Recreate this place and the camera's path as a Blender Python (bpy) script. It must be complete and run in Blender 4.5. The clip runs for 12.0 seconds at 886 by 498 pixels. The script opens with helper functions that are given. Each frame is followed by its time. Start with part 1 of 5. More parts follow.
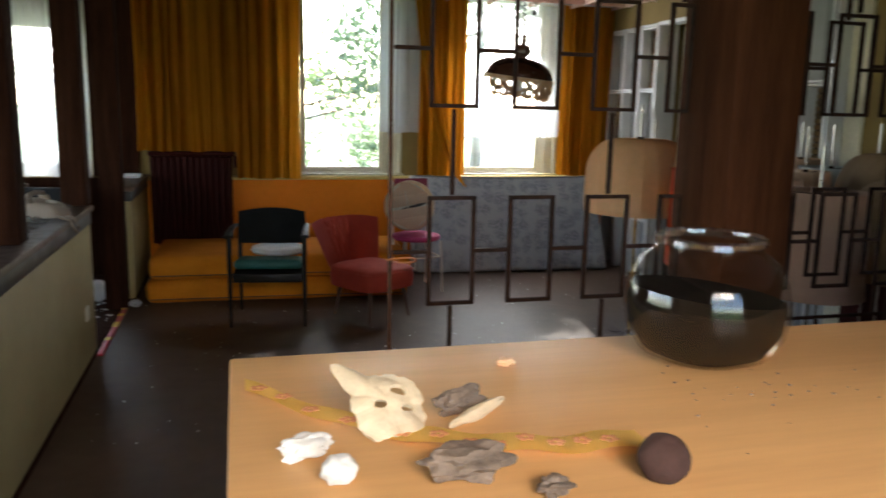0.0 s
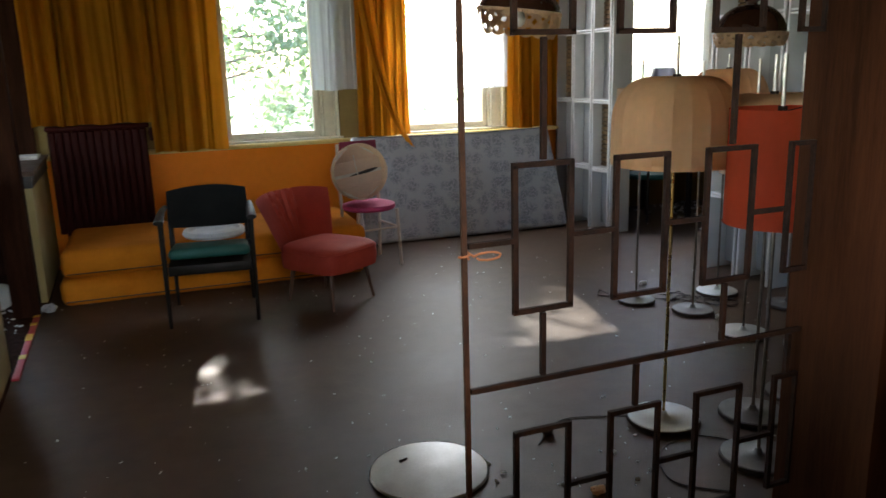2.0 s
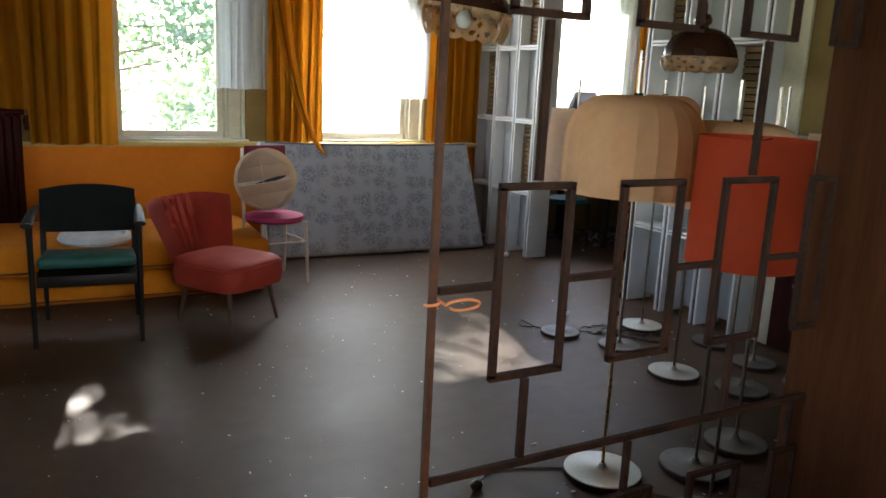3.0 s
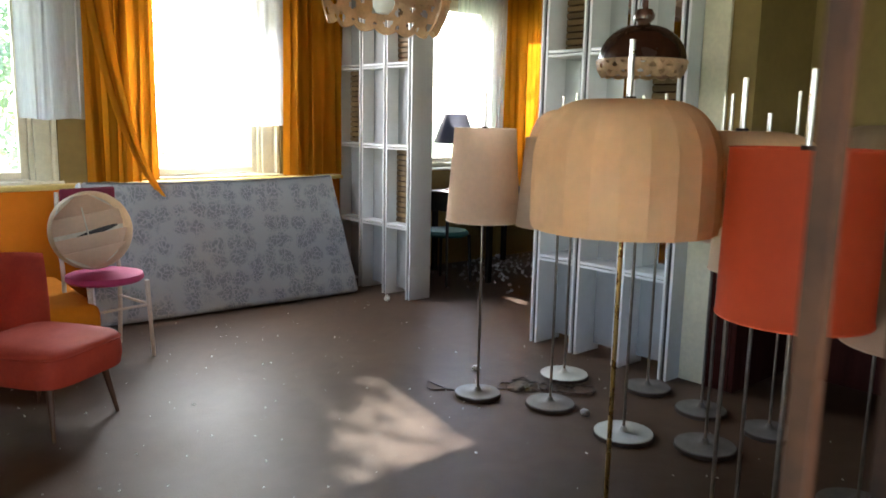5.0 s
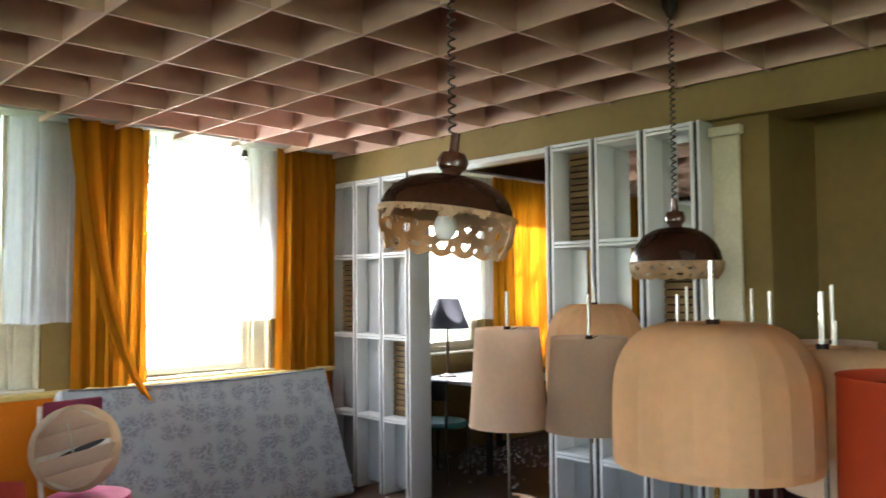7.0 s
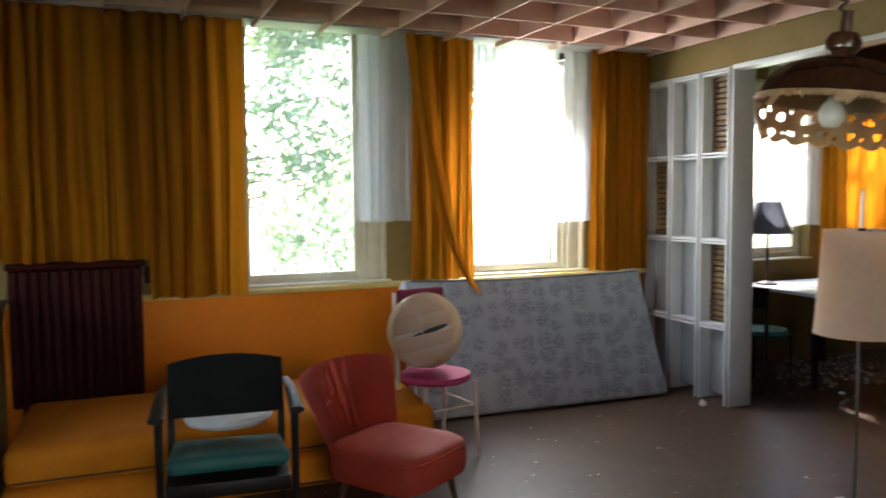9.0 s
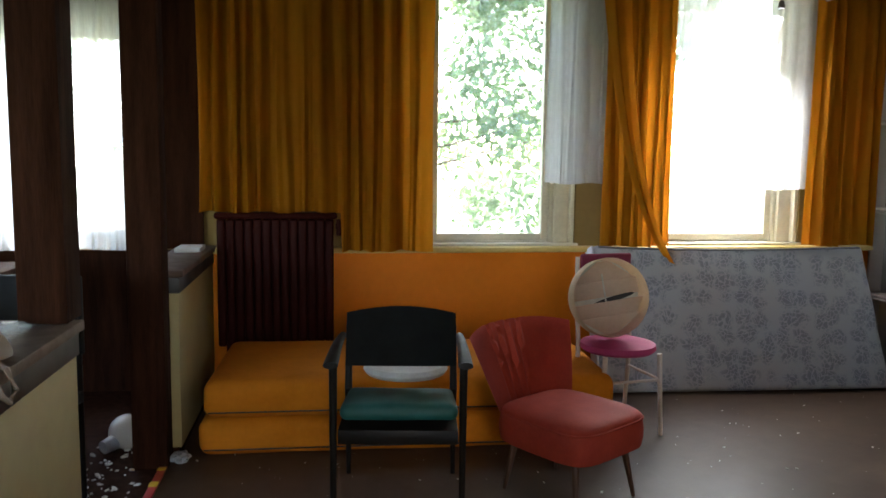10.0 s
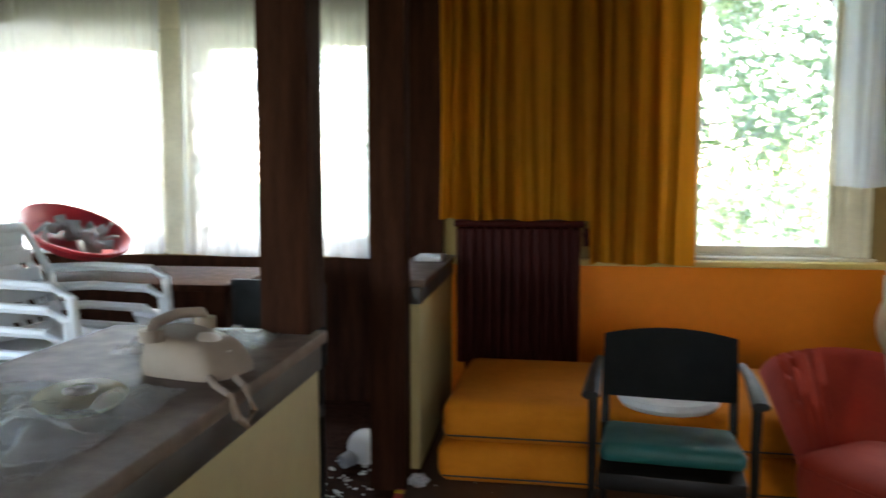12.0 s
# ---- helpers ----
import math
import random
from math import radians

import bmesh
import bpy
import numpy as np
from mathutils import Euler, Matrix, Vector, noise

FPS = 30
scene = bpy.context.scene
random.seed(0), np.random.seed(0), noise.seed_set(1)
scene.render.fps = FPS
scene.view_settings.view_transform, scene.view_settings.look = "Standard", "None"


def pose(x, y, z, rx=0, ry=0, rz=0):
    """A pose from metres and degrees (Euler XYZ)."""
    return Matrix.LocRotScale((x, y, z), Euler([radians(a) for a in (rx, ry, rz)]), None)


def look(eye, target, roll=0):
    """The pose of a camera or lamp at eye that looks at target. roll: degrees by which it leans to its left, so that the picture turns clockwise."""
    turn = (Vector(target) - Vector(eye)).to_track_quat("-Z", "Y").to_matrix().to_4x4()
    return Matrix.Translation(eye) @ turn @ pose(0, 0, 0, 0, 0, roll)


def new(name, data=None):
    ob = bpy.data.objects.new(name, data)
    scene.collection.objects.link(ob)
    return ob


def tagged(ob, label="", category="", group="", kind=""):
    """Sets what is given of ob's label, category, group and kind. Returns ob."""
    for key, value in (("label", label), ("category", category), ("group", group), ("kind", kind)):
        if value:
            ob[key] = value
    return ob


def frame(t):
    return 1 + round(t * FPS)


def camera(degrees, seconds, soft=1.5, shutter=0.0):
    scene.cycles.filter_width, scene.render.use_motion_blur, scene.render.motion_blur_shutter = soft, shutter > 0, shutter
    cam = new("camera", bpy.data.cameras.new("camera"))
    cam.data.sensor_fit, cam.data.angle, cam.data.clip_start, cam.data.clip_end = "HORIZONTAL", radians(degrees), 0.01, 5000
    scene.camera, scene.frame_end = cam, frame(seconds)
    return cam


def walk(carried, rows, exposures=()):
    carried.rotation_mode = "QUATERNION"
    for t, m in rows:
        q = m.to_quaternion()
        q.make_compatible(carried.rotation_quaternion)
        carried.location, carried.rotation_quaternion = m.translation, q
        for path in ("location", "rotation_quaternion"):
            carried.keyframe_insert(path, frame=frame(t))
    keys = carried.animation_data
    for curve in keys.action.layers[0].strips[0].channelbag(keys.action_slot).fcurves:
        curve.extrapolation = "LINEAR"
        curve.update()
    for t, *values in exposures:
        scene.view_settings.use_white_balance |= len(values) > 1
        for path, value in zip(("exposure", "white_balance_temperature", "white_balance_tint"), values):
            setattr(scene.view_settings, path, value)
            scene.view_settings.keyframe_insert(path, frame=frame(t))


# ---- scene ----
cam = camera(59.5, 12.0, shutter=0.4)
PATH = [
    (0, (-0.198, 0.113, 1.527), (0.312, 2.015, 1.175), 1.2),
    (0.5, (-0.174, 0.181, 1.524), (0.514, 2.022, 1.152), 1.6),
    (1, (-0.29, 0.414, 1.498), (0.231, 2.301, 1.087), 0.1),
    (1.5, (-0.366, 0.654, 1.483), (0.208, 2.515, 1.026), -1.7),
    (2, (-0.385, 0.858, 1.478), (0.339, 2.665, 1.021), -1.6),
    (2.5, (-0.367, 1.113, 1.45), (0.492, 2.865, 1.012), 0.1),
    (2.7, (-0.345, 1.172, 1.445), (0.585, 2.892, 1.026), 2.3),
    (4.3, (-0.254, 1.874, 1.351), (0.916, 3.434, 0.903), -1.9),
    (4.5, (-0.199, 1.968, 1.358), (1.053, 3.473, 0.948), -0.9),
    (5, (-0.118, 2.113, 1.36), (1.191, 3.589, 1.03), 1.2),
    (5.5, (-0.133, 2.258, 1.398), (1.235, 3.707, 1.226), 2.1),
    (6, (-0.153, 2.364, 1.448), (1.367, 3.664, 1.447), 1.8),
    (6.5, (-0.195, 2.407, 1.498), (1.321, 3.697, 1.687), 0.8),
    (6.7, (-0.189, 2.425, 1.512), (1.284, 3.769, 1.665), 0.4),
    (8.3, (-0.334, 2.427, 1.497), (0.771, 4.094, 1.505), -0.8),
    (8.5, (-0.367, 2.459, 1.498), (0.675, 4.165, 1.427), -0.7),
    (9, (-0.41, 2.486, 1.477), (0.382, 4.318, 1.342), -0.5),
    (9.5, (-0.364, 2.516, 1.449), (0.172, 4.434, 1.27), 0.7),
    (10, (-0.291, 2.582, 1.417), (0.011, 4.548, 1.203), 0.7),
    (10.5, (-0.208, 2.598, 1.414), (0.125, 4.541, 1.078), 3.3),
    (11, (-0.223, 2.667, 1.394), (0.19, 4.604, 1.122), 4.7),
    (11.5, (-0.356, 2.866, 1.374), (-0.202, 4.848, 1.158), 1.1),
    (12, (-0.415, 2.998, 1.354), (-0.684, 4.972, 1.174), 0.0),
]
EXPOSURES = [(0.0, 3.65), (0.5, 3.72), (2.5, 3.92), (4.5, 4.6), (6.5, 4.75), (8.5, 4.15), (9.5, 4.03), (11.0, 4.0), (12.0, 4.25)]
walk(cam, [(t, look(eye, target, roll)) for t, eye, target, roll in PATH], EXPOSURES)

# ---- world and sun ----
SUN_FROM = Vector((0.21, 1.0, 0.78)).normalized()
world = bpy.data.worlds.new("sky")
scene.world = world
world.use_nodes = True
wn, wl = world.node_tree.nodes, world.node_tree.links
wn.clear()
sky = wn.new("ShaderNodeTexSky")
sky.sky_type = "NISHITA"
sky.sun_disc = False
sky.sun_elevation = math.asin(SUN_FROM.z)
sky.sun_rotation = math.atan2(SUN_FROM.x, SUN_FROM.y)
wbg = wn.new("ShaderNodeBackground")
wbg.inputs["Strength"].default_value = 0.15
wout = wn.new("ShaderNodeOutputWorld")
wl.new(sky.outputs[0], wbg.inputs[0])
wl.new(wbg.outputs[0], wout.inputs[0])

sun_data = bpy.data.lights.new("sun", "SUN")
sun_data.energy = 3.0
sun_data.angle = radians(0.6)
sun_data.color = (1.0, 0.94, 0.85)
sun = new("sun", sun_data)
sun.matrix_world = look(SUN_FROM * 40, (0, 0, 0))

# daylight in window openings; west and south ones are unseen, behind the viewer
def window_daylight(name, eye, target, w, h, watts, color, spread=180):
    d = bpy.data.lights.new(name, "AREA")
    d.shape, d.size, d.size_y, d.energy, d.color = "RECTANGLE", w, h, watts, color
    d.spread = radians(spread)
    new(name, d).matrix_world = look(eye, target)


window_daylight("west_window_daylight", (-4.97, 2.0, 1.7), (0.0, 2.6, 1.7), 4.0, 1.4, 3.7, (1.0, 0.96, 0.90))
window_daylight("net_window_daylight", (2.40, 7.62, 1.80), (2.3, 4.6, 0.2), 0.70, 1.3, 4.0, (0.96, 0.98, 1.0))
window_daylight("side_window_daylight", (-2.86, 7.62, 1.66), (-2.0, 0.0, 1.2), 2.7, 1.3, 1.0, (0.92, 0.97, 1.0))
# added fill in an unseen opening, its narrow beam aimed at the table
window_daylight("unseen_south_window_fill", (-0.05, -1.17, 2.22), (-0.02, 0.75, 1.20), 1.2, 0.45, 0.76, (1.0, 0.82, 0.62), 60)


# ---- materials ----
def material(name, color, rough=0.6, metal=0.0, vary=0.15, scale=6.0, bump=0.0, bump_scale=80.0, second=None,
             spec=0.5, translucent=0.0, coat=0.0, stretch=(1, 1, 1), random_tint=0.0, sheen=0.0):
    """A principled surface with large stains and fine grain in colour and relief."""
    m = bpy.data.materials.new(name)
    m.use_nodes = True
    nt = m.node_tree
    n, l = nt.nodes, nt.links
    b = n["Principled BSDF"]
    out = n["Material Output"]
    tc = n.new("ShaderNodeTexCoord")
    mp = n.new("ShaderNodeMapping")
    mp.inputs["Scale"].default_value = stretch
    l.new(tc.outputs["Object"], mp.inputs["Vector"])
    big = n.new("ShaderNodeTexNoise")
    big.inputs["Scale"].default_value = scale
    big.inputs["Detail"].default_value = 5
    fine = n.new("ShaderNodeTexNoise")
    fine.inputs["Scale"].default_value = scale * 9
    fine.inputs["Detail"].default_value = 3
    l.new(mp.outputs[0], big.inputs["Vector"])
    l.new(mp.outputs[0], fine.inputs["Vector"])
    add = n.new("ShaderNodeMath")
    add.operation = "MULTIPLY_ADD"
    l.new(fine.outputs["Fac"], add.inputs[0])
    add.inputs[1].default_value = 0.45
    l.new(big.outputs["Fac"], add.inputs[2])
    ramp = n.new("ShaderNodeValToRGB")
    ramp.color_ramp.elements[0].position, ramp.color_ramp.elements[1].position = 0.48, 0.95
    c2 = second or tuple(max(0.0, c * (1 - 2 * vary)) for c in color)
    ramp.color_ramp.elements[0].color = (*color, 1)
    ramp.color_ramp.elements[1].color = (*c2, 1)
    l.new(add.outputs[0], ramp.inputs[0])
    col = ramp.outputs[0]
    if random_tint:
        info = n.new("ShaderNodeObjectInfo")
        hsv = n.new("ShaderNodeHueSaturation")
        rng = n.new("ShaderNodeMapRange")
        rng.inputs["To Min"].default_value, rng.inputs["To Max"].default_value = 1 - random_tint, 1 + random_tint
        l.new(info.outputs["Random"], rng.inputs["Value"])
        l.new(rng.outputs[0], hsv.inputs["Value"])
        l.new(col, hsv.inputs["Color"])
        col = hsv.outputs[0]
    l.new(col, b.inputs["Base Color"])
    rr = n.new("ShaderNodeMapRange")
    rr.inputs["To Min"].default_value, rr.inputs["To Max"].default_value = max(0.03, rough - 0.12), min(1, rough + 0.12)
    l.new(big.outputs["Fac"], rr.inputs["Value"])
    l.new(rr.outputs[0], b.inputs["Roughness"])
    b.inputs["Metallic"].default_value = metal
    b.inputs["Specular IOR Level"].default_value = spec
    b.inputs["Coat Weight"].default_value = coat
    b.inputs["Sheen Weight"].default_value = sheen
    if bump:
        bt = n.new("ShaderNodeTexNoise")
        bt.inputs["Scale"].default_value = bump_scale
        bt.inputs["Detail"].default_value = 4
        l.new(mp.outputs[0], bt.inputs["Vector"])
        bp = n.new("ShaderNodeBump")
        bp.inputs["Strength"].default_value = bump
        bp.inputs["Distance"].default_value = 0.004
        l.new(bt.outputs["Fac"], bp.inputs["Height"])
        l.new(bp.outputs[0], b.inputs["Normal"])
    if translucent:
        tr = n.new("ShaderNodeBsdfTranslucent")
        l.new(col, tr.inputs["Color"])
        mix = n.new("ShaderNodeMixShader")
        mix.inputs[0].default_value = translucent
        l.new(b.outputs[0], mix.inputs[1])
        l.new(tr.outputs[0], mix.inputs[2])
        l.new(mix.outputs[0], out.inputs["Surface"])
    return m


def glass_material(name, tint=(1, 1, 1), gloss=0.08, edge=0.35, dust=0.05):
    m = bpy.data.materials.new(name)
    m.use_nodes = True
    n, l = m.node_tree.nodes, m.node_tree.links
    n.remove(n["Principled BSDF"])
    t = n.new("ShaderNodeBsdfTransparent")
    t.inputs[0].default_value = (*tint, 1)
    g = n.new("ShaderNodeBsdfGlossy")
    g.inputs["Roughness"].default_value = 0.03
    lw = n.new("ShaderNodeLayerWeight")
    lw.inputs["Blend"].default_value = 0.25
    pw = n.new("ShaderNodeMath")
    pw.operation = "MULTIPLY_ADD"
    pw.inputs[1].default_value, pw.inputs[2].default_value = edge, gloss * 0.5
    mix = n.new("ShaderNodeMixShader")
    l.new(lw.outputs["Facing"], pw.inputs[0])
    l.new(pw.outputs[0], mix.inputs[0])
    film = n.new("ShaderNodeBsdfTranslucent")
    film.inputs[0].default_value = (0.8, 0.85, 0.85, 1)
    dirt = n.new("ShaderNodeTexNoise")
    dirt.inputs["Scale"].default_value = 3.0
    dirt.inputs["Detail"].default_value = 5
    span = n.new("ShaderNodeMapRange")
    span.inputs["To Min"].default_value, span.inputs["To Max"].default_value = dust * 0.5, dust * 1.5
    l.new(dirt.outputs["Fac"], span.inputs["Value"])
    dusty = n.new("ShaderNodeMixShader")
    l.new(span.outputs[0], dusty.inputs[0])
    l.new(t.outputs[0], dusty.inputs[1])
    l.new(film.outputs[0], dusty.inputs[2])
    l.new(dusty.outputs[0], mix.inputs[1])
    l.new(g.outputs[0], mix.inputs[2])
    l.new(mix.outputs[0], n["Material Output"].inputs["Surface"])
    return m


def sheer_material(name, color, see=0.35, rough=0.9):
    m = bpy.data.materials.new(name)
    m.use_nodes = True
    n, l = m.node_tree.nodes, m.node_tree.links
    b = n["Principled BSDF"]
    b.inputs["Base Color"].default_value = (*color, 1)
    b.inputs["Roughness"].default_value = rough
    tl = n.new("ShaderNodeBsdfTranslucent")
    tl.inputs[0].default_value = (*color, 1)
    tp = n.new("ShaderNodeBsdfTransparent")
    wv = n.new("ShaderNodeTexNoise")
    wv.inputs["Scale"].default_value = 25
    rg = n.new("ShaderNodeMapRange")
    rg.inputs["To Min"].default_value, rg.inputs["To Max"].default_value = see - 0.08, see + 0.08
    l.new(wv.outputs["Fac"], rg.inputs["Value"])
    m1 = n.new("ShaderNodeMixShader")
    m1.inputs[0].default_value = 0.6
    l.new(b.outputs[0], m1.inputs[1])
    l.new(tl.outputs[0], m1.inputs[2])
    m2 = n.new("ShaderNodeMixShader")
    l.new(rg.outputs[0], m2.inputs[0])
    l.new(m1.outputs[0], m2.inputs[1])
    l.new(tp.outputs[0], m2.inputs[2])
    l.new(m2.outputs[0], n["Material Output"].inputs["Surface"])
    return m


def mattress_material():
    """Grey-blue ticking with a leafy damask print."""
    m = material("damask_ticking", (0.42, 0.44, 0.48), 0.7, bump=0.3, bump_scale=300)
    n, l = m.node_tree.nodes, m.node_tree.links
    b = n["Principled BSDF"]
    tc = n.new("ShaderNodeTexCoord")
    warp = n.new("ShaderNodeTexNoise")
    warp.inputs["Scale"].default_value = 9
    warp.inputs["Detail"].default_value = 2
    push = n.new("ShaderNodeVectorMath")
    push.operation = "MULTIPLY_ADD"
    push.inputs[1].default_value = (0.12, 0.12, 0.12)
    l.new(tc.outputs["Object"], warp.inputs["Vector"])
    l.new(warp.outputs["Color"], push.inputs[0])
    l.new(tc.outputs["Object"], push.inputs[2])
    sprig = n.new("ShaderNodeTexVoronoi")
    sprig.inputs["Scale"].default_value = 8
    sprig.inputs["Randomness"].default_value = 0.55
    frond = n.new("ShaderNodeTexVoronoi")
    frond.feature = "DISTANCE_TO_EDGE"
    frond.inputs["Scale"].default_value = 34
    for tex in (sprig, frond):
        l.new(push.outputs[0], tex.inputs["Vector"])
    inside = n.new("ShaderNodeMapRange")
    inside.inputs["From Min"].default_value, inside.inputs["From Max"].default_value = 0.62, 0.30
    l.new(sprig.outputs["Distance"], inside.inputs["Value"])
    vein = n.new("ShaderNodeMapRange")
    vein.inputs["From Min"].default_value, vein.inputs["From Max"].default_value = 0.02, 0.16
    l.new(frond.outputs["Distance"], vein.inputs["Value"])
    mu = n.new("ShaderNodeMath")
    mu.operation = "MULTIPLY"
    l.new(inside.outputs[0], mu.inputs[0])
    l.new(vein.outputs[0], mu.inputs[1])
    rp = n.new("ShaderNodeValToRGB")
    rp.color_ramp.elements[0].position, rp.color_ramp.elements[1].position = 0.05, 0.75
    rp.color_ramp.elements[0].color = (0.37, 0.38, 0.405, 1)
    rp.color_ramp.elements[1].color = (0.215, 0.232, 0.262, 1)
    l.new(mu.outputs[0], rp.inputs[0])
    l.new(rp.outputs[0], b.inputs["Base Color"])
    return m


M = {}
M["carpet"] = material("worn_dark_carpet", (0.040, 0.021, 0.012), 0.50, second=(0.094, 0.057, 0.036), vary=0.25, scale=1.1, bump=0.35, bump_scale=120, spec=0.30)
M["olive"] = material("olive_wall_paint", (0.225, 0.148, 0.042), 0.8, vary=0.1, scale=2.5, bump=0.15, bump_scale=60)
M["orange_wall"] = material("orange_wall_paint", (0.70, 0.19, 0.008), 0.7, spec=0.2, vary=0.08, scale=2.0, bump=0.12, bump_scale=70)
M["yellow_panel"] = material("pale_yellow_panel", (0.36, 0.28, 0.11), 0.65, vary=0.08, scale=2.0, bump=0.1)
M["cream"] = material("aged_cream_paint", (0.72, 0.66, 0.49), 0.5, vary=0.12, scale=5, bump=0.1)
M["ledge"] = material("yellowed_ledge_paint", (0.62, 0.44, 0.13), 0.5, vary=0.12, scale=5, bump=0.1)
M["pad"] = material("dark_crimson_pad", (0.17, 0.010, 0.035), 0.8, vary=0.12, bump=0.2, bump_scale=200)
M["white"] = material("white_lacquer", (0.61, 0.61, 0.61), 0.4, vary=0.05, scale=4, bump=0.04)
# white bay panels; the shade inside the cells is put into this grey
M["shaded_white_panel"] = material("white_panel_with_cell_shade", (0.30, 0.305, 0.315), 0.6, vary=0.06, scale=3, bump=0.04)
M["slat"] = material("brown_slat", (0.20, 0.12, 0.045), 0.6, vary=0.25, scale=12, bump=0.2, stretch=(1, 0.2, 1), random_tint=0.3)
M["mirror"] = material("mirror_glass", (0.78, 0.80, 0.80), -0.09, 1.0, vary=0.02)
M["dark_wood"] = material("dark_stained_wood", (0.040, 0.014, 0.007), 0.8, spec=0.06, vary=0.3, scale=4, bump=0.25, bump_scale=40, stretch=(6, 6, 0.5))
M["post_wood"] = material("reddish_pine_post", (0.066, 0.020, 0.007), 0.75, spec=0.08, vary=0.3, scale=3, bump=0.25, bump_scale=40, stretch=(6, 6, 0.5))
M["panel_red"] = material("dark_red_panelling", (0.045, 0.011, 0.009), 0.75, spec=0.08, vary=0.2, scale=4, bump=0.15, stretch=(4, 4, 0.5))
M["plaster_ceiling"] = material("dark_red_ceiling", (0.24, 0.08, 0.065), 0.8, vary=0.1)
M["egg"] = material("pinkish_cardboard_slat", (0.74, 0.495, 0.395), 0.8, vary=0.08, scale=3, bump=0.1, translucent=0.15)
M["curtain"] = material("golden_velvet_curtain", (0.61, 0.265, 0.017), 0.85, vary=0.12, scale=3, bump=0.2, bump_scale=200, translucent=0.35, spec=0.1, stretch=(1, 1, 0.3))
M["sheer"] = sheer_material("white_sheer_net", (0.88, 0.90, 0.93), 0.5)
# the pane's dust film also adds the glare haze over the leaves
M["glass"] = glass_material("window_glass")
M["jar_glass"] = glass_material("dusty_jar_glass", (0.94, 0.91, 0.88), 0.06, 0.26, 0.014)
M["jar_rim"] = glass_material("jar_rim_glass", (0.85, 0.83, 0.82), 0.3, 0.4, 0.08)
M["radiator"] = material("dark_red_enamel", (0.030, 0.004, 0.003), 0.55, vary=0.15, scale=8, spec=0.07)
M["foam"] = material("mustard_foam_cover", (0.58, 0.185, 0.009), 0.85, vary=0.12, scale=4, bump=0.25, bump_scale=150, spec=0.15)
M["mattress"] = mattress_material()
M["piping"] = material("dark_grey_piping", (0.13, 0.13, 0.14), 0.7)
M["border"] = material("white_mattress_border", (0.74, 0.75, 0.77), 0.7, vary=0.08, scale=8, bump=0.2, bump_scale=200)
M["red_fabric"] = material("salmon_red_upholstery", (0.45, 0.062, 0.034), 0.7, vary=0.15, scale=7, bump=0.3, bump_scale=250, second=(0.34, 0.045, 0.030), spec=0.2)
M["black_leather"] = material("black_vinyl", (0.010, 0.011, 0.011), 0.6, spec=0.2, vary=0.2, bump=0.15, bump_scale=200)
M["black_wood"] = material("black_lacquered_wood", (0.012, 0.010, 0.009), 0.5, spec=0.25, vary=0.3, scale=8)
M["teal"] = material("teal_vinyl_seat", (0.012, 0.11, 0.095), 0.6, vary=0.12, scale=8, bump=0.15, bump_scale=200)
M["leg_wood"] = material("brown_wood_leg", (0.10, 0.05, 0.03), 0.45, vary=0.2, scale=10, stretch=(3, 3, 0.5))
M["magenta"] = material("magenta_cushion", (0.42, 0.03, 0.12), 0.75, vary=0.12, bump=0.2, bump_scale=200)
M["cream_paint"] = material("cream_painted_metal", (0.60, 0.51, 0.42), 0.4, vary=0.12, scale=8)
M["basket"] = material("pale_translucent_shade", (0.66, 0.62, 0.50), 0.7, vary=0.15, scale=9, translucent=0.3)
M["ring_wood"] = material("pale_ring", (0.66, 0.50, 0.33), 0.6, vary=0.1, scale=10)
M["shade_beige"] = material("beige_pleated_shade", (0.92, 0.63, 0.37), 0.85, spec=0.15, vary=0.07, scale=4, bump=0.15, bump_scale=350, translucent=0.35)
M["shade_cream"] = material("cream_linen_shade", (0.88, 0.68, 0.52), 0.85, vary=0.07, scale=5, bump=0.2, bump_scale=400, translucent=0.3)
M["shade_taupe"] = material("taupe_linen_shade", (0.68, 0.49, 0.35), 0.85, vary=0.07, scale=5, bump=0.2, bump_scale=400, translucent=0.3)
M["shade_orange"] = material("orange_red_shade", (0.66, 0.085, 0.02), 0.75, vary=0.07, scale=4, bump=0.15, bump_scale=350, translucent=0.25)
M["shade_brown"] = material("brownish_ribbed_shade", (0.40, 0.26, 0.15), 0.85, vary=0.1, scale=4, bump=0.15, bump_scale=350, translucent=0.25)
M["shade_flesh"] = material("flesh_coloured_shade", (0.46, 0.29, 0.20), 0.85, vary=0.08, scale=5, bump=0.2, bump_scale=400, translucent=0.25)
M["shade_grey"] = material("grey_shade", (0.22, 0.23, 0.28), 0.8, vary=0.07, translucent=0.2)
M["chrome"] = material("dull_chrome", (0.55, 0.52, 0.48), 0.3, 1.0, vary=0.15, scale=20)
M["brass"] = material("brass_tube", (0.55, 0.36, 0.12), 0.28, 1.0, vary=0.15, scale=20)
M["base_white"] = material("pale_enamel_base", (0.62, 0.66, 0.64), 0.35, vary=0.12, scale=10, bump=0.05)
M["lamp_grey"] = material("dusty_grey_lamp_base", (0.17, 0.165, 0.16), 0.5, vary=0.2, scale=12, bump=0.05)
M["pole"] = material("tarnished_lamp_tube", (0.30, 0.26, 0.22), 0.35, 1.0, vary=0.25, scale=20)
M["base_grey"] = material("dusty_grey_base", (0.36, 0.36, 0.36), 0.45, vary=0.15, scale=12)
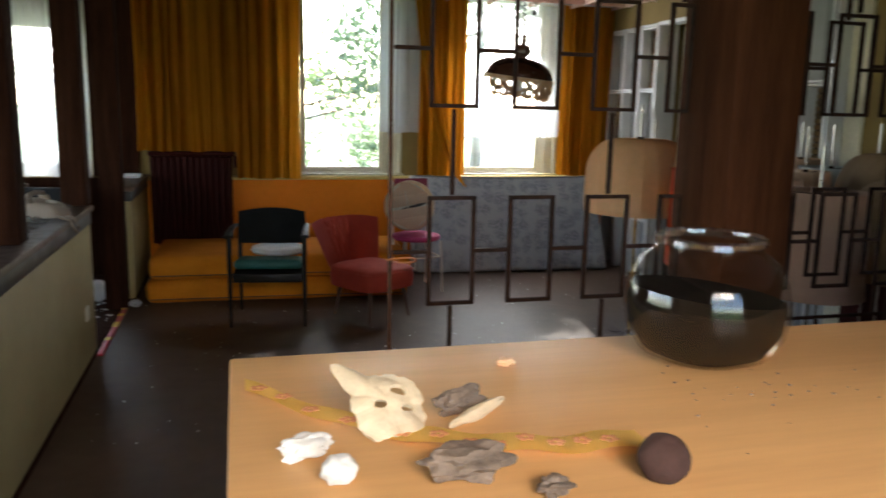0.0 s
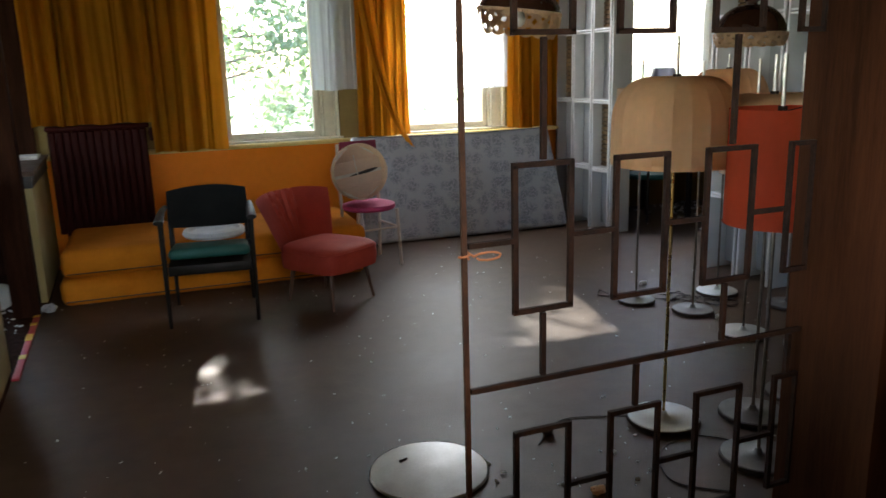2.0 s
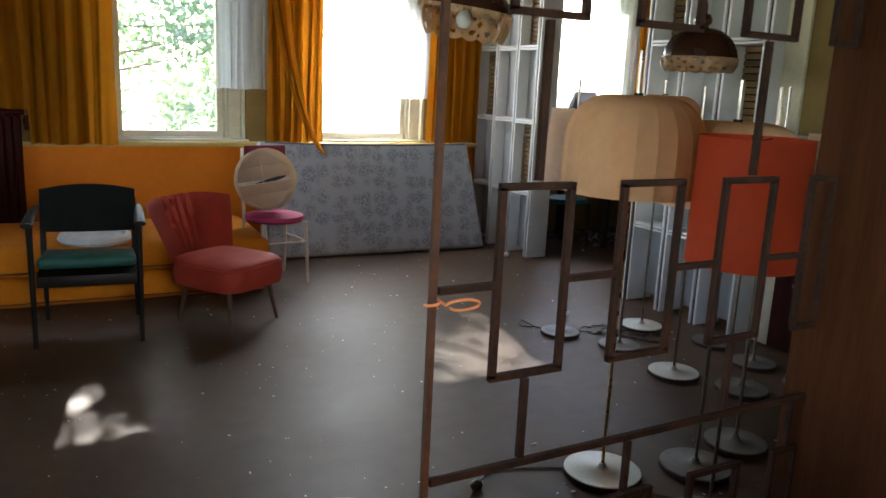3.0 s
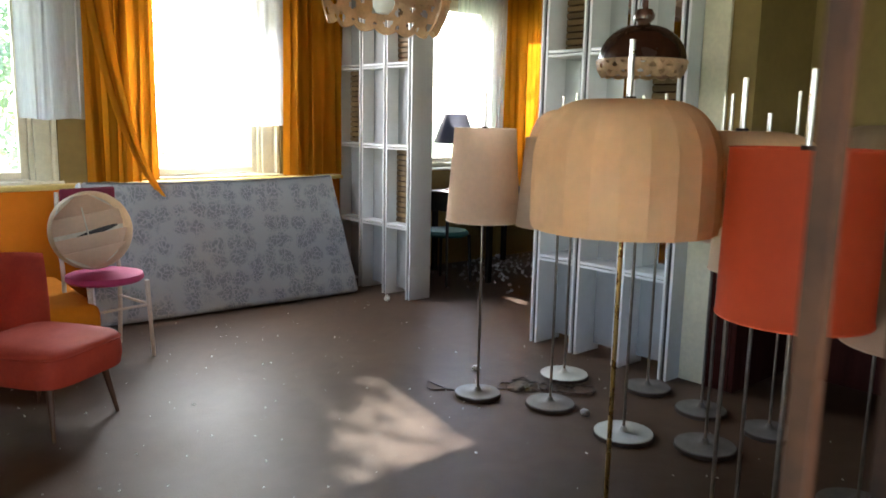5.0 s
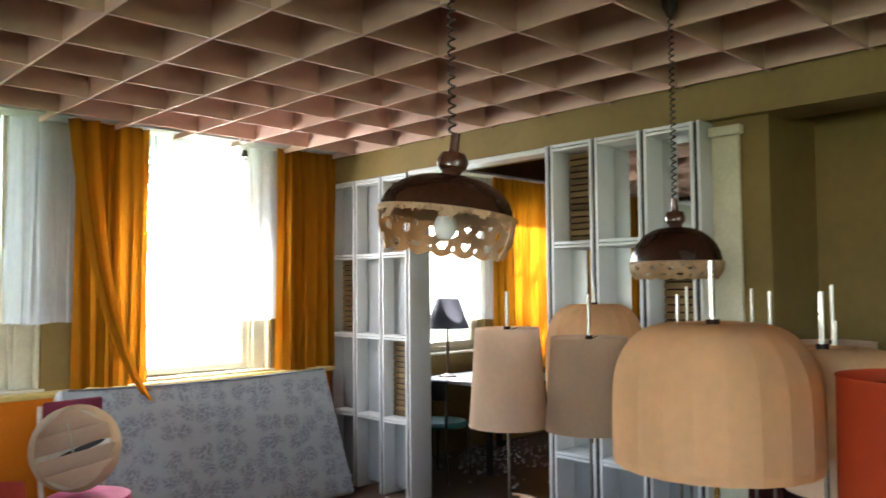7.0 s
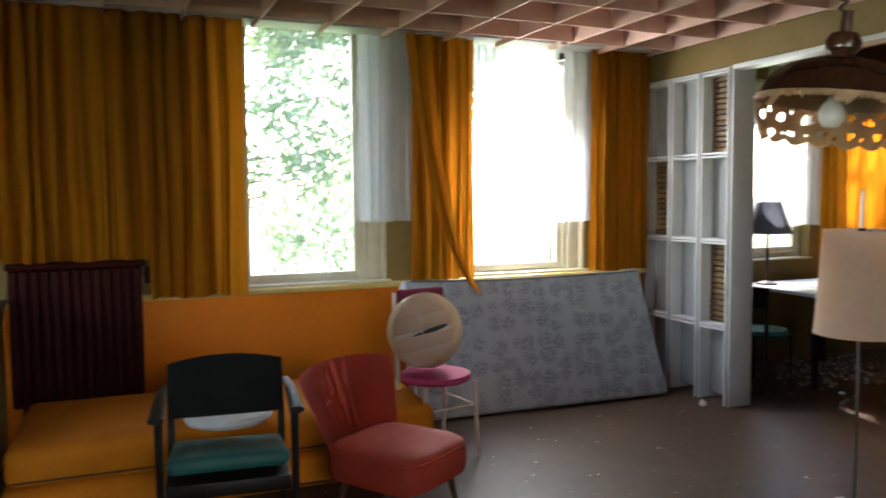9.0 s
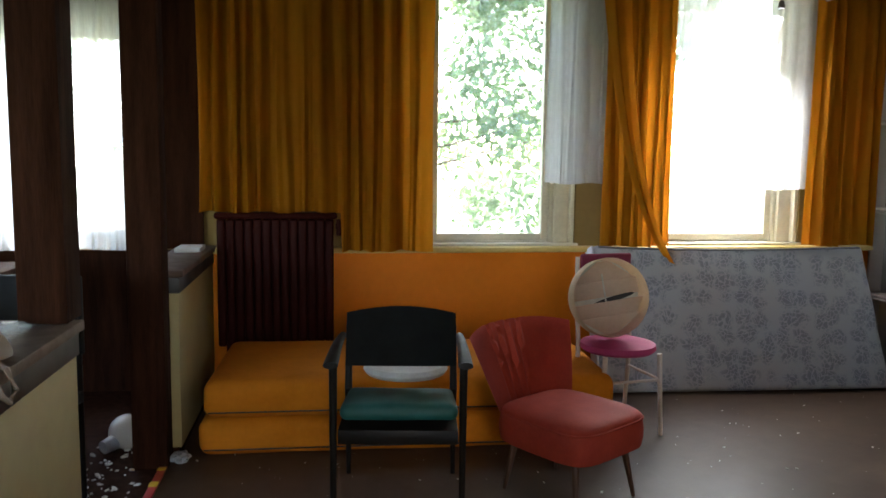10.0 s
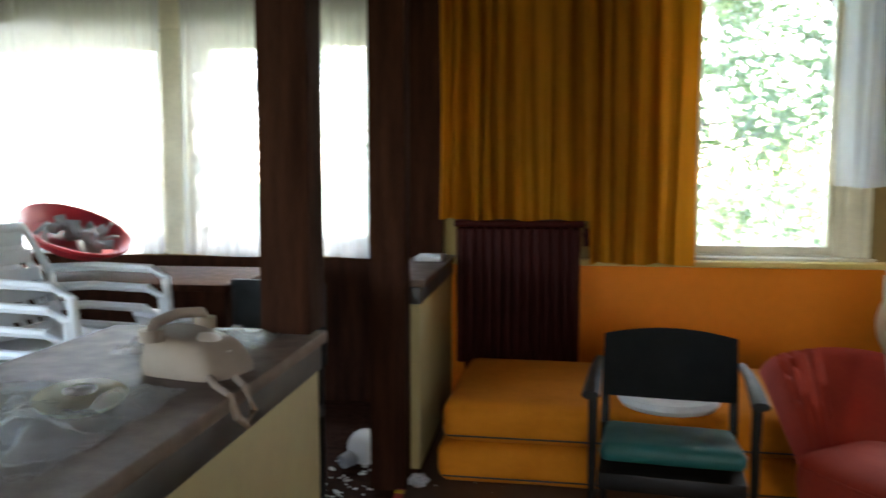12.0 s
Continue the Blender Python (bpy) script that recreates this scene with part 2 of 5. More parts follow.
M["iron"] = material("black_wrought_iron", (0.010, 0.007, 0.006), 0.75, spec=0.1, vary=0.3, scale=15, second=(0.04, 0.018, 0.011), bump=0.2, bump_scale=120)
M["rust"] = material("rusty_iron", (0.095, 0.038, 0.018), 0.7, spec=0.2, vary=0.35, scale=9, second=(0.03, 0.016, 0.011), bump=0.3, bump_scale=120)
M["ceramic"] = material("brown_glazed_ceramic", (0.085, 0.032, 0.018), 0.25, vary=0.2, scale=8, coat=0.4)
M["lace"] = material("cream_glazed_lace", (0.72, 0.48, 0.28), 0.35, vary=0.15, scale=15, translucent=0.5)
M["bulb"] = material("frosted_bulb", (0.85, 0.84, 0.82), 0.25, vary=0.02, translucent=0.3)
M["cord"] = material("dark_brown_cord", (0.035, 0.02, 0.015), 0.5)
M["tabletop"] = material("light_oak_laminate", (0.71, 0.385, 0.15), 0.5, spec=0.3, vary=0.08, scale=3, bump=0.08, bump_scale=60, stretch=(0.4, 4, 4))
M["counter"] = material("grey_speckled_laminate", (0.165, 0.115, 0.087), 0.6, spec=0.16, vary=0.2, scale=14)
M["counter_edge"] = material("dark_counter_edge", (0.020, 0.017, 0.015), 0.5, vary=0.2)
M["bone"] = material("old_bone", (0.64, 0.51, 0.34), 0.6, vary=0.15, scale=25, bump=0.3, bump_scale=90)
M["bark"] = material("grey_brown_bark", (0.22, 0.16, 0.12), 0.85, vary=0.3, scale=40, bump=0.8, bump_scale=90)
M["soil"] = material("dark_liquid", (0.010, 0.007, 0.005), 0.85, spec=0.04, vary=0.2)
M["ball"] = material("brown_felt_ball", (0.055, 0.021, 0.015), 0.9, vary=0.2, scale=30, bump=0.5)
M["ribbon"] = material("yellow_ribbon", (0.95, 0.68, 0.18), 0.6, vary=0.06, scale=38)
M["flower_red"] = material("red_print", (0.80, 0.34, 0.14), 0.7, vary=0.15, scale=40)
M["plastic_white"] = material("white_garden_plastic", (0.70, 0.72, 0.75), 0.4, vary=0.06)
M["film"] = sheer_material("clear_plastic_film", (0.70, 0.75, 0.75), 0.75)
M["phone"] = material("beige_phone_plastic", (0.27, 0.21, 0.16), 0.6, spec=0.12, vary=0.06)
M["red_plastic"] = material("red_plastic", (0.45, 0.02, 0.03), 0.4, vary=0.08)
M["tape_yellow"] = material("yellow_tape", (0.75, 0.50, 0.04), 0.5, vary=0.15, scale=20)
M["paper"] = material("white_scraps", (0.70, 0.68, 0.64), 0.8, vary=0.1, scale=20)
M["orange_rag"] = material("orange_string", (0.62, 0.22, 0.08), 0.7)
M["leaf"] = material("green_leaf", (0.17, 0.26, 0.11), 0.5, vary=0.25, scale=3, translucent=0.55)
M["trunk"] = material("tree_bark", (0.12, 0.09, 0.06), 0.9, vary=0.3, scale=6, bump=0.6, bump_scale=30)
M["grass"] = material("lawn", (0.09, 0.17, 0.03), 0.9, vary=0.3, scale=1.5, bump=0.5, bump_scale=40)


# ---- building blocks ----
def box(bm, x0, y0, z0, x1, y1, z1, bevel=0.0, seg=2):
    r = bmesh.ops.create_cube(bm, size=1, matrix=Matrix.Translation(((x0 + x1) / 2, (y0 + y1) / 2, (z0 + z1) / 2)) @ Matrix.Diagonal((abs(x1 - x0), abs(y1 - y0), abs(z1 - z0), 1)))
    if bevel:
        edges = list({e for v in r["verts"] for e in v.link_edges})
        bmesh.ops.bevel(bm, geom=edges, offset=bevel, segments=seg, affect="EDGES", profile=0.5)
    return bm


def boxed(*a, **k):
    return box(bmesh.new(), *a, **k)


def rod(bm, a, b, r0, r1=None, seg=12, caps=True):
    a, b = Vector(a), Vector(b)
    d = b - a
    m = Matrix.Translation((a + b) / 2) @ d.to_track_quat("Z", "Y").to_matrix().to_4x4()
    bmesh.ops.create_cone(bm, cap_ends=caps, segments=seg, radius1=r0, radius2=r0 if r1 is None else r1, depth=d.length, matrix=m)
    return bm


def bar(bm, a, b, w, d, up=(0, 1, 0)):
    """A square bar from a to b."""
    a, b = Vector(a), Vector(b)
    z = (b - a).normalized()
    y = Vector(up)
    x = y.cross(z).normalized()
    y = z.cross(x)
    m = Matrix((x, y, z)).transposed().to_4x4()
    bmesh.ops.create_cube(bm, size=1, matrix=Matrix.Translation((a + b) / 2) @ m @ Matrix.Diagonal((w, d, (b - a).length, 1)))
    return bm


def lathe(bm, profile, seg=32, wobble=None):
    rings = []
    for i, (r, z) in enumerate(profile):
        ring = []
        for k in range(seg):
            a = 2 * math.pi * k / seg
            rr = r * (wobble(a, i) if wobble else 1)
            ring.append(bm.verts.new((rr * math.cos(a), rr * math.sin(a), z)))
        rings.append(ring)
    for p, q in zip(rings, rings[1:]):
        for k in range(seg):
            bm.faces.new((p[k], p[(k + 1) % seg], q[(k + 1) % seg], q[k]))
    return rings


def tube(bm, points, r, seg=6):
    pts = [Vector(p) for p in points]
    rings = []
    for i, p in enumerate(pts):
        t = (pts[min(i + 1, len(pts) - 1)] - pts[max(i - 1, 0)]).normalized()
        ref = Vector((0, 0, 1)) if abs(t.z) < 0.9 else Vector((1, 0, 0))
        u = t.cross(ref).normalized()
        v = t.cross(u)
        rings.append([bm.verts.new(p + r * (math.cos(2 * math.pi * k / seg) * u + math.sin(2 * math.pi * k / seg) * v)) for k in range(seg)])
    for p, q in zip(rings, rings[1:]):
        for k in range(seg):
            bm.faces.new((p[k], p[(k + 1) % seg], q[(k + 1) % seg], q[k]))
    return bm


def shell(fn, nu, nv, closed=False):
    """A sheet from fn(u, v), u and v from 0 to 1."""
    bm = bmesh.new()
    g = [[bm.verts.new(fn(i / nu, j / nv)) for j in range(nv + 1)] for i in range(nu + 1)]
    for i in range(nu):
        for j in range(nv):
            bm.faces.new((g[i][j], g[i + 1][j], g[i + 1][j + 1], g[i][j + 1]))
    return bm


def thicken(bm, d):
    bmesh.ops.solidify(bm, geom=bm.faces[:], thickness=d)
    return bm


def mesh_object(name, bm, mat, smooth=True, sharp=38):
    bmesh.ops.recalc_face_normals(bm, faces=bm.faces[:])
    me = bpy.data.meshes.new(name)
    bm.to_mesh(me)
    bm.free()
    me.materials.append(mat)
    if smooth:
        me.shade_smooth()
        me.set_sharp_from_angle(angle=radians(sharp))
    return new(name, me)


def part(name, bm, mat, parent, label="", smooth=True, sharp=38):
    ob = mesh_object(name, bm, mat, smooth, sharp)
    ob.parent = parent
    return tagged(ob, label)


def thing(name, m, label, category, group=""):
    ob = new(name)
    ob.empty_display_size = 0.1
    ob.matrix_world = m
    return tagged(ob, label, category, group)


def solid(name, bm, mat, label="", category="", group="", kind="", smooth=True):
    return tagged(mesh_object(name, bm, mat, smooth), label, category, group, kind)


def structure(name, bm, mat, label="", parent=None):
    ob = solid(name, bm, mat, label, kind="structure")
    if parent:
        ob.parent = parent
    return ob


# ---- large structure ----
FLOOR_TOP, CEIL, Y_WIN, X_PART = 0.0, 2.53, 7.55, 3.5
structure("floor", boxed(-5.0, -1.199, -0.2, 8.2, 7.56, 0.0), M["carpet"], "worn dark brown-grey carpet with dust and scraps")


structure("floor_side_room", boxed(-5.0, -1.19, 0.0, -1.056, 7.51, 0.004), M["dark_wood"], "dark dusty floor of the side room")


def wall_with_holes(name, x0, x1, y0, y1, z0, z1, holes, mat, label):
    """A wall along x whose openings are (x0, z0, x1, z1)."""
    bm = bmesh.new()
    xs = sorted({x0, x1, *[h[0] for h in holes], *[h[2] for h in holes]})
    zs = sorted({z0, z1, *[h[1] for h in holes], *[h[3] for h in holes]})
    for a, b in zip(xs, xs[1:]):
        for c, d in zip(zs, zs[1:]):
            mx, mz = (a + b) / 2, (c + d) / 2
            if not any(h[0] < mx < h[2] and h[1] < mz < h[3] for h in holes):
                box(bm, a, y0, c, b, y1, d)
    bmesh.ops.remove_doubles(bm, verts=bm.verts[:], dist=0.0001)
    return structure(name, bm, mat, label)


W1 = (0.34, 0.90, 1.36, 2.70)
W2 = (1.90, 0.90, 2.98, 2.70)
WL = (-4.3, 0.90, -2.76, 2.26)
WR = (-2.61, 0.90, -1.42, 2.26)
WF = (4.35, 0.90, 5.35, 2.45)
WF2 = (5.55, 0.90, 6.6, 2.45)
wall_with_holes("wall_north", -5.0, 8.2, Y_WIN, Y_WIN + 0.25, 0, 3.0, [W1, W2, WL, WR, WF, WF2], M["olive"], "ochre-olive painted outer wall with tall windows")
structure("wall_apron", boxed(-1.04, Y_WIN - 0.05, 0, X_PART, Y_WIN, 0.86, 0.004), M["orange_wall"], "bright orange painted wall under the windows")
structure("window_ledge", boxed(-1.04, Y_WIN - 0.10, 0.862, X_PART, Y_WIN + 0.03, 0.895, 0.008), M["ledge"], "yellowed cream window ledge")
structure("wall_dark_panelling", boxed(-5.0, Y_WIN - 0.03, 0, -1.2, Y_WIN - 0.001, 0.88), M["dark_wood"], "dark wood panelling under the side room's windows")
structure("wall_pale_pier", boxed(-2.76, Y_WIN - 0.03, 0.89, -2.61, Y_WIN - 0.002, 2.26), M["cream"], "cream painted pier between the side room's windows")
structure("wall_pale_header", boxed(-4.4, Y_WIN - 0.03, 2.262, -1.425, Y_WIN - 0.002, 2.55), M["cream"], "cream painted board over the side room's windows")
structure("wall_dark_pier", boxed(-1.42, Y_WIN - 0.04, 0.89, -1.03, Y_WIN - 0.002, 2.9), M["dark_wood"], "dark wood panelled pier beside the windows")
structure("wall_west", boxed(-5.2, -1.199, 0, -5.0, -0.05, 3.0), M["dark_wood"], "dark panelled wall")
structure("wall_west_2", boxed(-5.2, 4.05, 0, -5.0, 7.8, 3.0), M["dark_wood"], "dark panelled wall")
structure("wall_west_3", boxed(-5.2, -0.049, 0, -5.0, 4.049, 0.95), M["dark_wood"], "dark panelled wall under a window")
structure("wall_west_4", boxed(-5.2, -0.049, 2.45, -5.0, 4.049, 3.0), M["dark_wood"], "dark panelled wall over a window")
wall_with_holes("wall_south", -5.2, 8.4, -1.40, -1.20, 0, 3.0, [(-0.70, 0.95, 1.0, 2.48)], M["olive"], "olive painted wall with an added, unseen wide window")
structure("wall_far_east", boxed(8.2, -1.199, 0, 8.4, 7.8, 3.0), M["olive"], "olive painted wall of the room behind")
structure("wall_recess", boxed(4.15, -1.199, 0, 4.30, 4.0, 3.0), M["olive"], "shaded olive wall behind the lamps")
structure("wall_dado", boxed(4.12, -1.199, 0, 4.149, 3.99, 0.95), M["panel_red"], "dark red-brown wood dado")
structure("wall_pier", boxed(3.56, 4.0, 0, 4.30, 4.29, 3.0), M["olive"], "olive painted pier beside the room divider")
structure("wall_dado_2", boxed(3.532, 4.002, 0, 3.559, 4.137, 0.95), M["panel_red"], "dark red-brown wood dado on the pier")
structure("wall_dado_3", boxed(3.534, 3.972, 0, 4.118, 3.999, 0.95), M["panel_red"], "dark red-brown wood dado on the pier's side")
structure("wall_beam", boxed(3.50, -1.199, 2.345, 3.80, 7.54, 3.0), M["olive"], "olive painted beam above the room divider")
structure("pilaster_panel", boxed(3.535, 4.14, 0.0, 3.559, 4.285, 2.26, 0.004), M["cream"], "cream flat pilaster")
structure("pilaster_cap", boxed(3.51, 4.12, 2.262, 3.559, 4.29, 2.31, 0.008), M["cream"], "cream moulded pilaster cap")
structure("ceiling", boxed(-5.2, -1.4, 3.0, 8.4, 7.8, 3.15), M["plaster_ceiling"], "dark red ceiling above the slats")


def egg_crate():
    bm = bmesh.new()
    h = 0.28
    x0, y0, px, py = 1.307 - 0.425 * 5, 5.309 - 0.45 * 16, 0.425, 0.45
    xs = [x0 - 0.425 + px * i for i in range(13) if -1.05 < x0 - 0.425 + px * i < 3.5]
    ys = [y0 + py * i for i in range(24) if -1.15 < y0 + py * i < 7.52]
    for x in xs:
        box(bm, x - 0.006, -1.19, CEIL, x + 0.006, 7.46, CEIL + h)
    for y in ys:
        box(bm, -1.05, y - 0.006, CEIL + 0.001, 3.497, y + 0.006, CEIL + h - 0.001)
    return bm


structure("ceiling_grid", egg_crate(), M["egg"], "pinkish egg-crate ceiling of deep crossed slats")
structure("ceiling_side_room", boxed(-5.0, -1.199, 2.75, -1.12, 7.5, 2.80), M["dark_wood"], "dark boarded ceiling of the side room")
structure("beam_side", boxed(-1.2, -1.199, 2.52, -1.052, 7.5, 2.9), M["dark_wood"], "dark wood beam on the posts")


# ---- windows ----
for name, a, b in (("curtain_rail_1", -1.03, 3.48), ("curtain_rail_2", -4.5, -1.3), ("curtain_rail_3", 4.2, 7.4)):
    structure(name, boxed(a, 7.33, 2.562, b, 7.549, 2.585, 0.003), M["white"], "white curtain rail along the window wall")


def window(name, x0, z0, x1, z1, mullions, label, casing=0.0, foot=0.055):
    w = thing(name, pose(x0, Y_WIN, z0), label, "window")
    w["kind"] = "structure"
    W, H = x1 - x0, z1 - z0
    f = 0.055
    bm = bmesh.new()
    box(bm, 0, 0.10, 0, f, 0.17, H, 0.004)
    box(bm, W - f, 0.10, 0, W, 0.17, H, 0.004)
    box(bm, f, 0.10, H - f, W - f, 0.17, H, 0.004)
    box(bm, f, 0.10, 0, W - f, 0.17, foot, 0.004)
    part("window_frame", bm, M["cream"], w)
    if casing:
        bm = bmesh.new()
        box(bm, W - 0.030, 0.012, 0.013, W - 0.002, 0.099, H - 0.005, 0.006)
        box(bm, W - f - casing + 0.03, 0.050, 0.013, W - 0.032, 0.099, H - 0.005, 0.008)
        box(bm, W - f - casing, 0.070, 0.013, W - f - casing + 0.028, 0.14, H - 0.005, 0.005)
        part("casing", bm, M["cream"], w, "moulded cream window casing")
        W -= casing
    cuts = [f, *mullions, W - f]
    for a, b in zip(cuts, cuts[1:]):
        bm = bmesh.new()
        s = 0.045
        a2, b2 = a + 0.004, b - 0.004
        box(bm, a2, 0.085, foot + 0.004, a2 + s, 0.14, H - f - 0.004, 0.004)
        box(bm, b2 - s, 0.085, foot + 0.004, b2, 0.14, H - f - 0.004, 0.004)
        box(bm, a2 + s, 0.085, foot + 0.004, b2 - s, 0.14, foot + 0.004 + s, 0.004)
        box(bm, a2 + s, 0.085, H - f - 0.004 - s, b2 - s, 0.14, H - f - 0.004, 0.004)
        sash = part("sash", bm, M["cream"], w)
        pane = part("pane", boxed(a2 + s, 0.110, foot + s, b2 - s, 0.114, H - f - s), M["glass"], sash)
        pane.visible_shadow = False
    part("window_sill", boxed(-0.02, -0.02, -0.004, W + casing + 0.02, 0.095, 0.012, 0.004), M["cream"], w)
    return w


window("window_1", *W1, [], "tall cream-framed window with flaking paint, leaves outside", 0.105, 0.02)
window("window_2", *W2, [], "tall cream-framed window behind a white net", 0.105, 0.02)
window("window_3", *WL, [0.77], "wide white side-room window behind white nets")
window("window_6", *WR, [], "white side-room window beside a pale pier")
window("window_4", *WF, [], "cream-framed window of the room behind")
window("window_5", *WF2, [], "cream-framed window of the room behind")


# ---- curtains ----
def curtain(name, x0, x1, z_top, z_bot, y, folds, depth, mat, label, seed, bottom=None, thick=0.004, nu=None):
    """A hanging cloth: bottom(u) gives the hem's height."""
    rnd = random.Random(seed)
    ph = [rnd.uniform(0, 6.28) for _ in range(4)]

    def fn(u, v):
        zb = bottom(u) if bottom else z_bot + 0.006 * math.sin(9 * u + ph[0])
        z = z_top + (zb - z_top) * v
        w = u * folds * 2 * math.pi + 1.7 * math.sin(5 * u + ph[1]) + 1.5 * math.sin(11.3 * u + ph[2]) + 0.9 * math.sin(27 * u + ph[0]) + 0.35 * math.sin(3 * v + ph[2] + 6 * u)
        off = math.sin(w + 0.35 * math.sin(2 * w)) * (0.75 + 0.55 * math.sin(17 * u + ph[0]) * math.sin(7 * u + ph[3])) + 0.22 * math.sin(2.3 * w + ph[3]) * v
        return (x0 + (x1 - x0) * u + 0.006 * math.sin(w * 0.5 + 4 * v), y + depth * off * (0.75 + 0.35 * v), z)

    bm = thicken(shell(fn, nu or int(folds * 12), 16), thick)
    return solid(name, bm, mat, label, "curtain")


curtain("curtain", -1.02, 0.375, 2.56, 1.0, 7.36, 13, 0.036, M["curtain"], "golden velvet curtain hanging in deep folds over a radiator", 1,
        bottom=lambda u: (1.125 if u < 0.595 else 0.885) + 0.006 * math.sin(31 * u))
curtain("curtain", 1.49, 1.95, 2.56, 0.905, 7.40, 5, 0.034, M["curtain"], "golden velvet curtain drawn between two windows", 2)
curtain("curtain", 2.93, 3.47, 2.56, 0.905, 7.40, 6, 0.032, M["curtain"], "golden velvet curtain in the corner behind a mattress", 3)
curtain("net_curtain", 1.13, 1.56, 2.55, 1.31, 7.475, 6, 0.007, M["sheer"], "short white net curtain pushed aside", 4, thick=0.001)
curtain("net_curtain", 1.94, 2.98, 2.55, 1.285, 7.475, 14, 0.007, M["sheer"], "white net curtain covering most of the window", 5, thick=0.001)
curtain("net_curtain", -4.35, -2.75, 2.56, 0.89, 7.47, 26, 0.010, M["sheer"], "long white net curtain of the side room", 6, thick=0.001)
curtain("net_curtain", -2.62, -1.42, 2.56, 0.89, 7.47, 20, 0.010, M["sheer"], "long white net curtain of the side room", 7, thick=0.001)
curtain("net_curtain", 4.75, 5.40, 2.56, 1.2, 7.47, 12, 0.010, M["sheer"], "white net curtain in the room behind", 8, thick=0.001)
curtain("curtain", 5.30, 6.20, 2.56, 0.7, 7.38, 11, 0.022, M["curtain"], "golden curtain glowing in the room behind", 9)


def loose_fold():
    def fn(u, v):
        t = v
        x = 1.51 + 0.12 * t + 0.16 * t ** 2 + 0.12 * t ** 6 + (u - 0.5) * (0.17 - 0.115 * t)
        y = 7.31 - 0.03 * t + 0.026 * math.cos(u * math.pi * 3 + 0.6) + 0.010 * math.sin(u * 17 + t)
        z = 2.55 - 1.70 * t - 0.05 * u * t
        return (x, y, z)
    return solid("curtain_fold", thicken(shell(fn, 24, 30), 0.004), M["curtain"], "loose golden curtain edge swept across the cloth", "curtain")


loose_fold()


# ---- room divider ----
def divider(name, x, ys, depth, back, label, inset=0.105):
    """An open shelf wall: double upright boards, shelves in four rows, panels at the back of each bay.
    back[row][bay], top row first: w white panel, s brown slats, m mirror, o open."""
    d = thing(name, pose(x, 0, 0), label, "room divider")
    d["kind"] = ""
    zs = [0.04, 0.56, 1.16, 1.765, 2.335]
    t, gap = 0.017, 0.022
    for k, y in enumerate(ys):
        up = part("upright", boxed(0, y - gap / 2 - t, 0, depth, y - gap / 2, 2.34, 0.002), M["white"], d)
        part("upright", boxed(0, y + gap / 2, 0, depth, y + gap / 2 + t, 2.34, 0.002), M["white"], d)
        part("joint_strip", boxed(0.012, y - gap / 2 + 0.0005, 0.002, depth - 0.002, y + gap / 2 - 0.0005, 2.335), M["counter_edge"], up, "dark joint between boards")
    w = gap / 2 + t
    for a, b in zip(ys, ys[1:]):
        lo, hi = min(a, b) + w, max(a, b) - w
        for z in zs[1:]:
            part("shelf", boxed(0.002, lo, z - 0.034, depth, hi, z - 0.019, 0.002), M["white"], d)
            part("shelf", boxed(0.002, lo, z - 0.013, depth, hi, z + 0.004, 0.002), M["white"], d)
    bays = list(zip(ys, ys[1:]))
    for r, row in enumerate(back):
        z1, z0 = zs[4 - r] - 0.034, zs[3 - r] + 0.004
        for (a, b), kind in zip(bays, row):
            lo, hi = min(a, b) + w, max(a, b) - w
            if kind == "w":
                part("back_panel", boxed(inset, lo, z0, inset + 0.012, hi, z1), M["shaded_white_panel"], d)
            elif kind == "m":
                part("mirror_panel", boxed(inset, lo, z0, inset + 0.008, hi, z1), M["mirror"], d, "mirror glass panel")
            elif kind == "s":
                p = part("slat_backing", boxed(inset + 0.004, lo, z0, inset + 0.012, hi, z1), M["dark_wood"], d, "panel of brown horizontal slats")
                n = 14
                h = (z1 - z0) / n
                for i in range(n):
                    part("slat", boxed(inset - 0.012, lo, z0 + i * h + 0.004, inset + 0.003, hi, z0 + (i + 1) * h - 0.004, 0.003, 1), M["slat"], p)
    return d


divider("room_divider", 3.49, [7.50, 7.19, 6.875, 6.58], 0.20, ["wws", "sww", "wws", "www"],
        "white lacquered open room divider with slatted and plain bays")
divider("room_divider", 3.42, [5.24, 4.93, 4.62, 4.315], 0.22, ["smm", "mms", "mwm", "www"],
        "white lacquered open room divider with mirrored and slatted bays", 0.165)
structure("lintel_trim", boxed(3.47, 5.27, 2.312, 3.60, 6.54, 2.343, 0.003), M["white"], "white lintel between the two dividers")


# ---- posts and half walls ----
solid("wood_post", boxed(-1.185, 4.985, 0.935, -1.045, 5.125, 2.519, 0.006), M["dark_wood"], "dark knotty wood post standing on the counter end", "post", "wood posts")
solid("wood_post", boxed(-1.235, 3.65, 0.935, -1.08, 3.79, 2.519, 0.006), M["dark_wood"], "dark knotty wood post standing on the counter", "post", "wood posts")
solid("wood_post", boxed(-1.17, 6.20, 0.0, -1.015, 6.335, 2.519, 0.006), M["dark_wood"], "dark knotty wood post standing on the floor", "post", "wood posts")
solid("wood_post", boxed(1.14, 2.02, 0.0, 1.36, 2.30, 2.52, 0.006), M["post_wood"], "reddish-brown pine post between iron screens", "post", "wood posts")


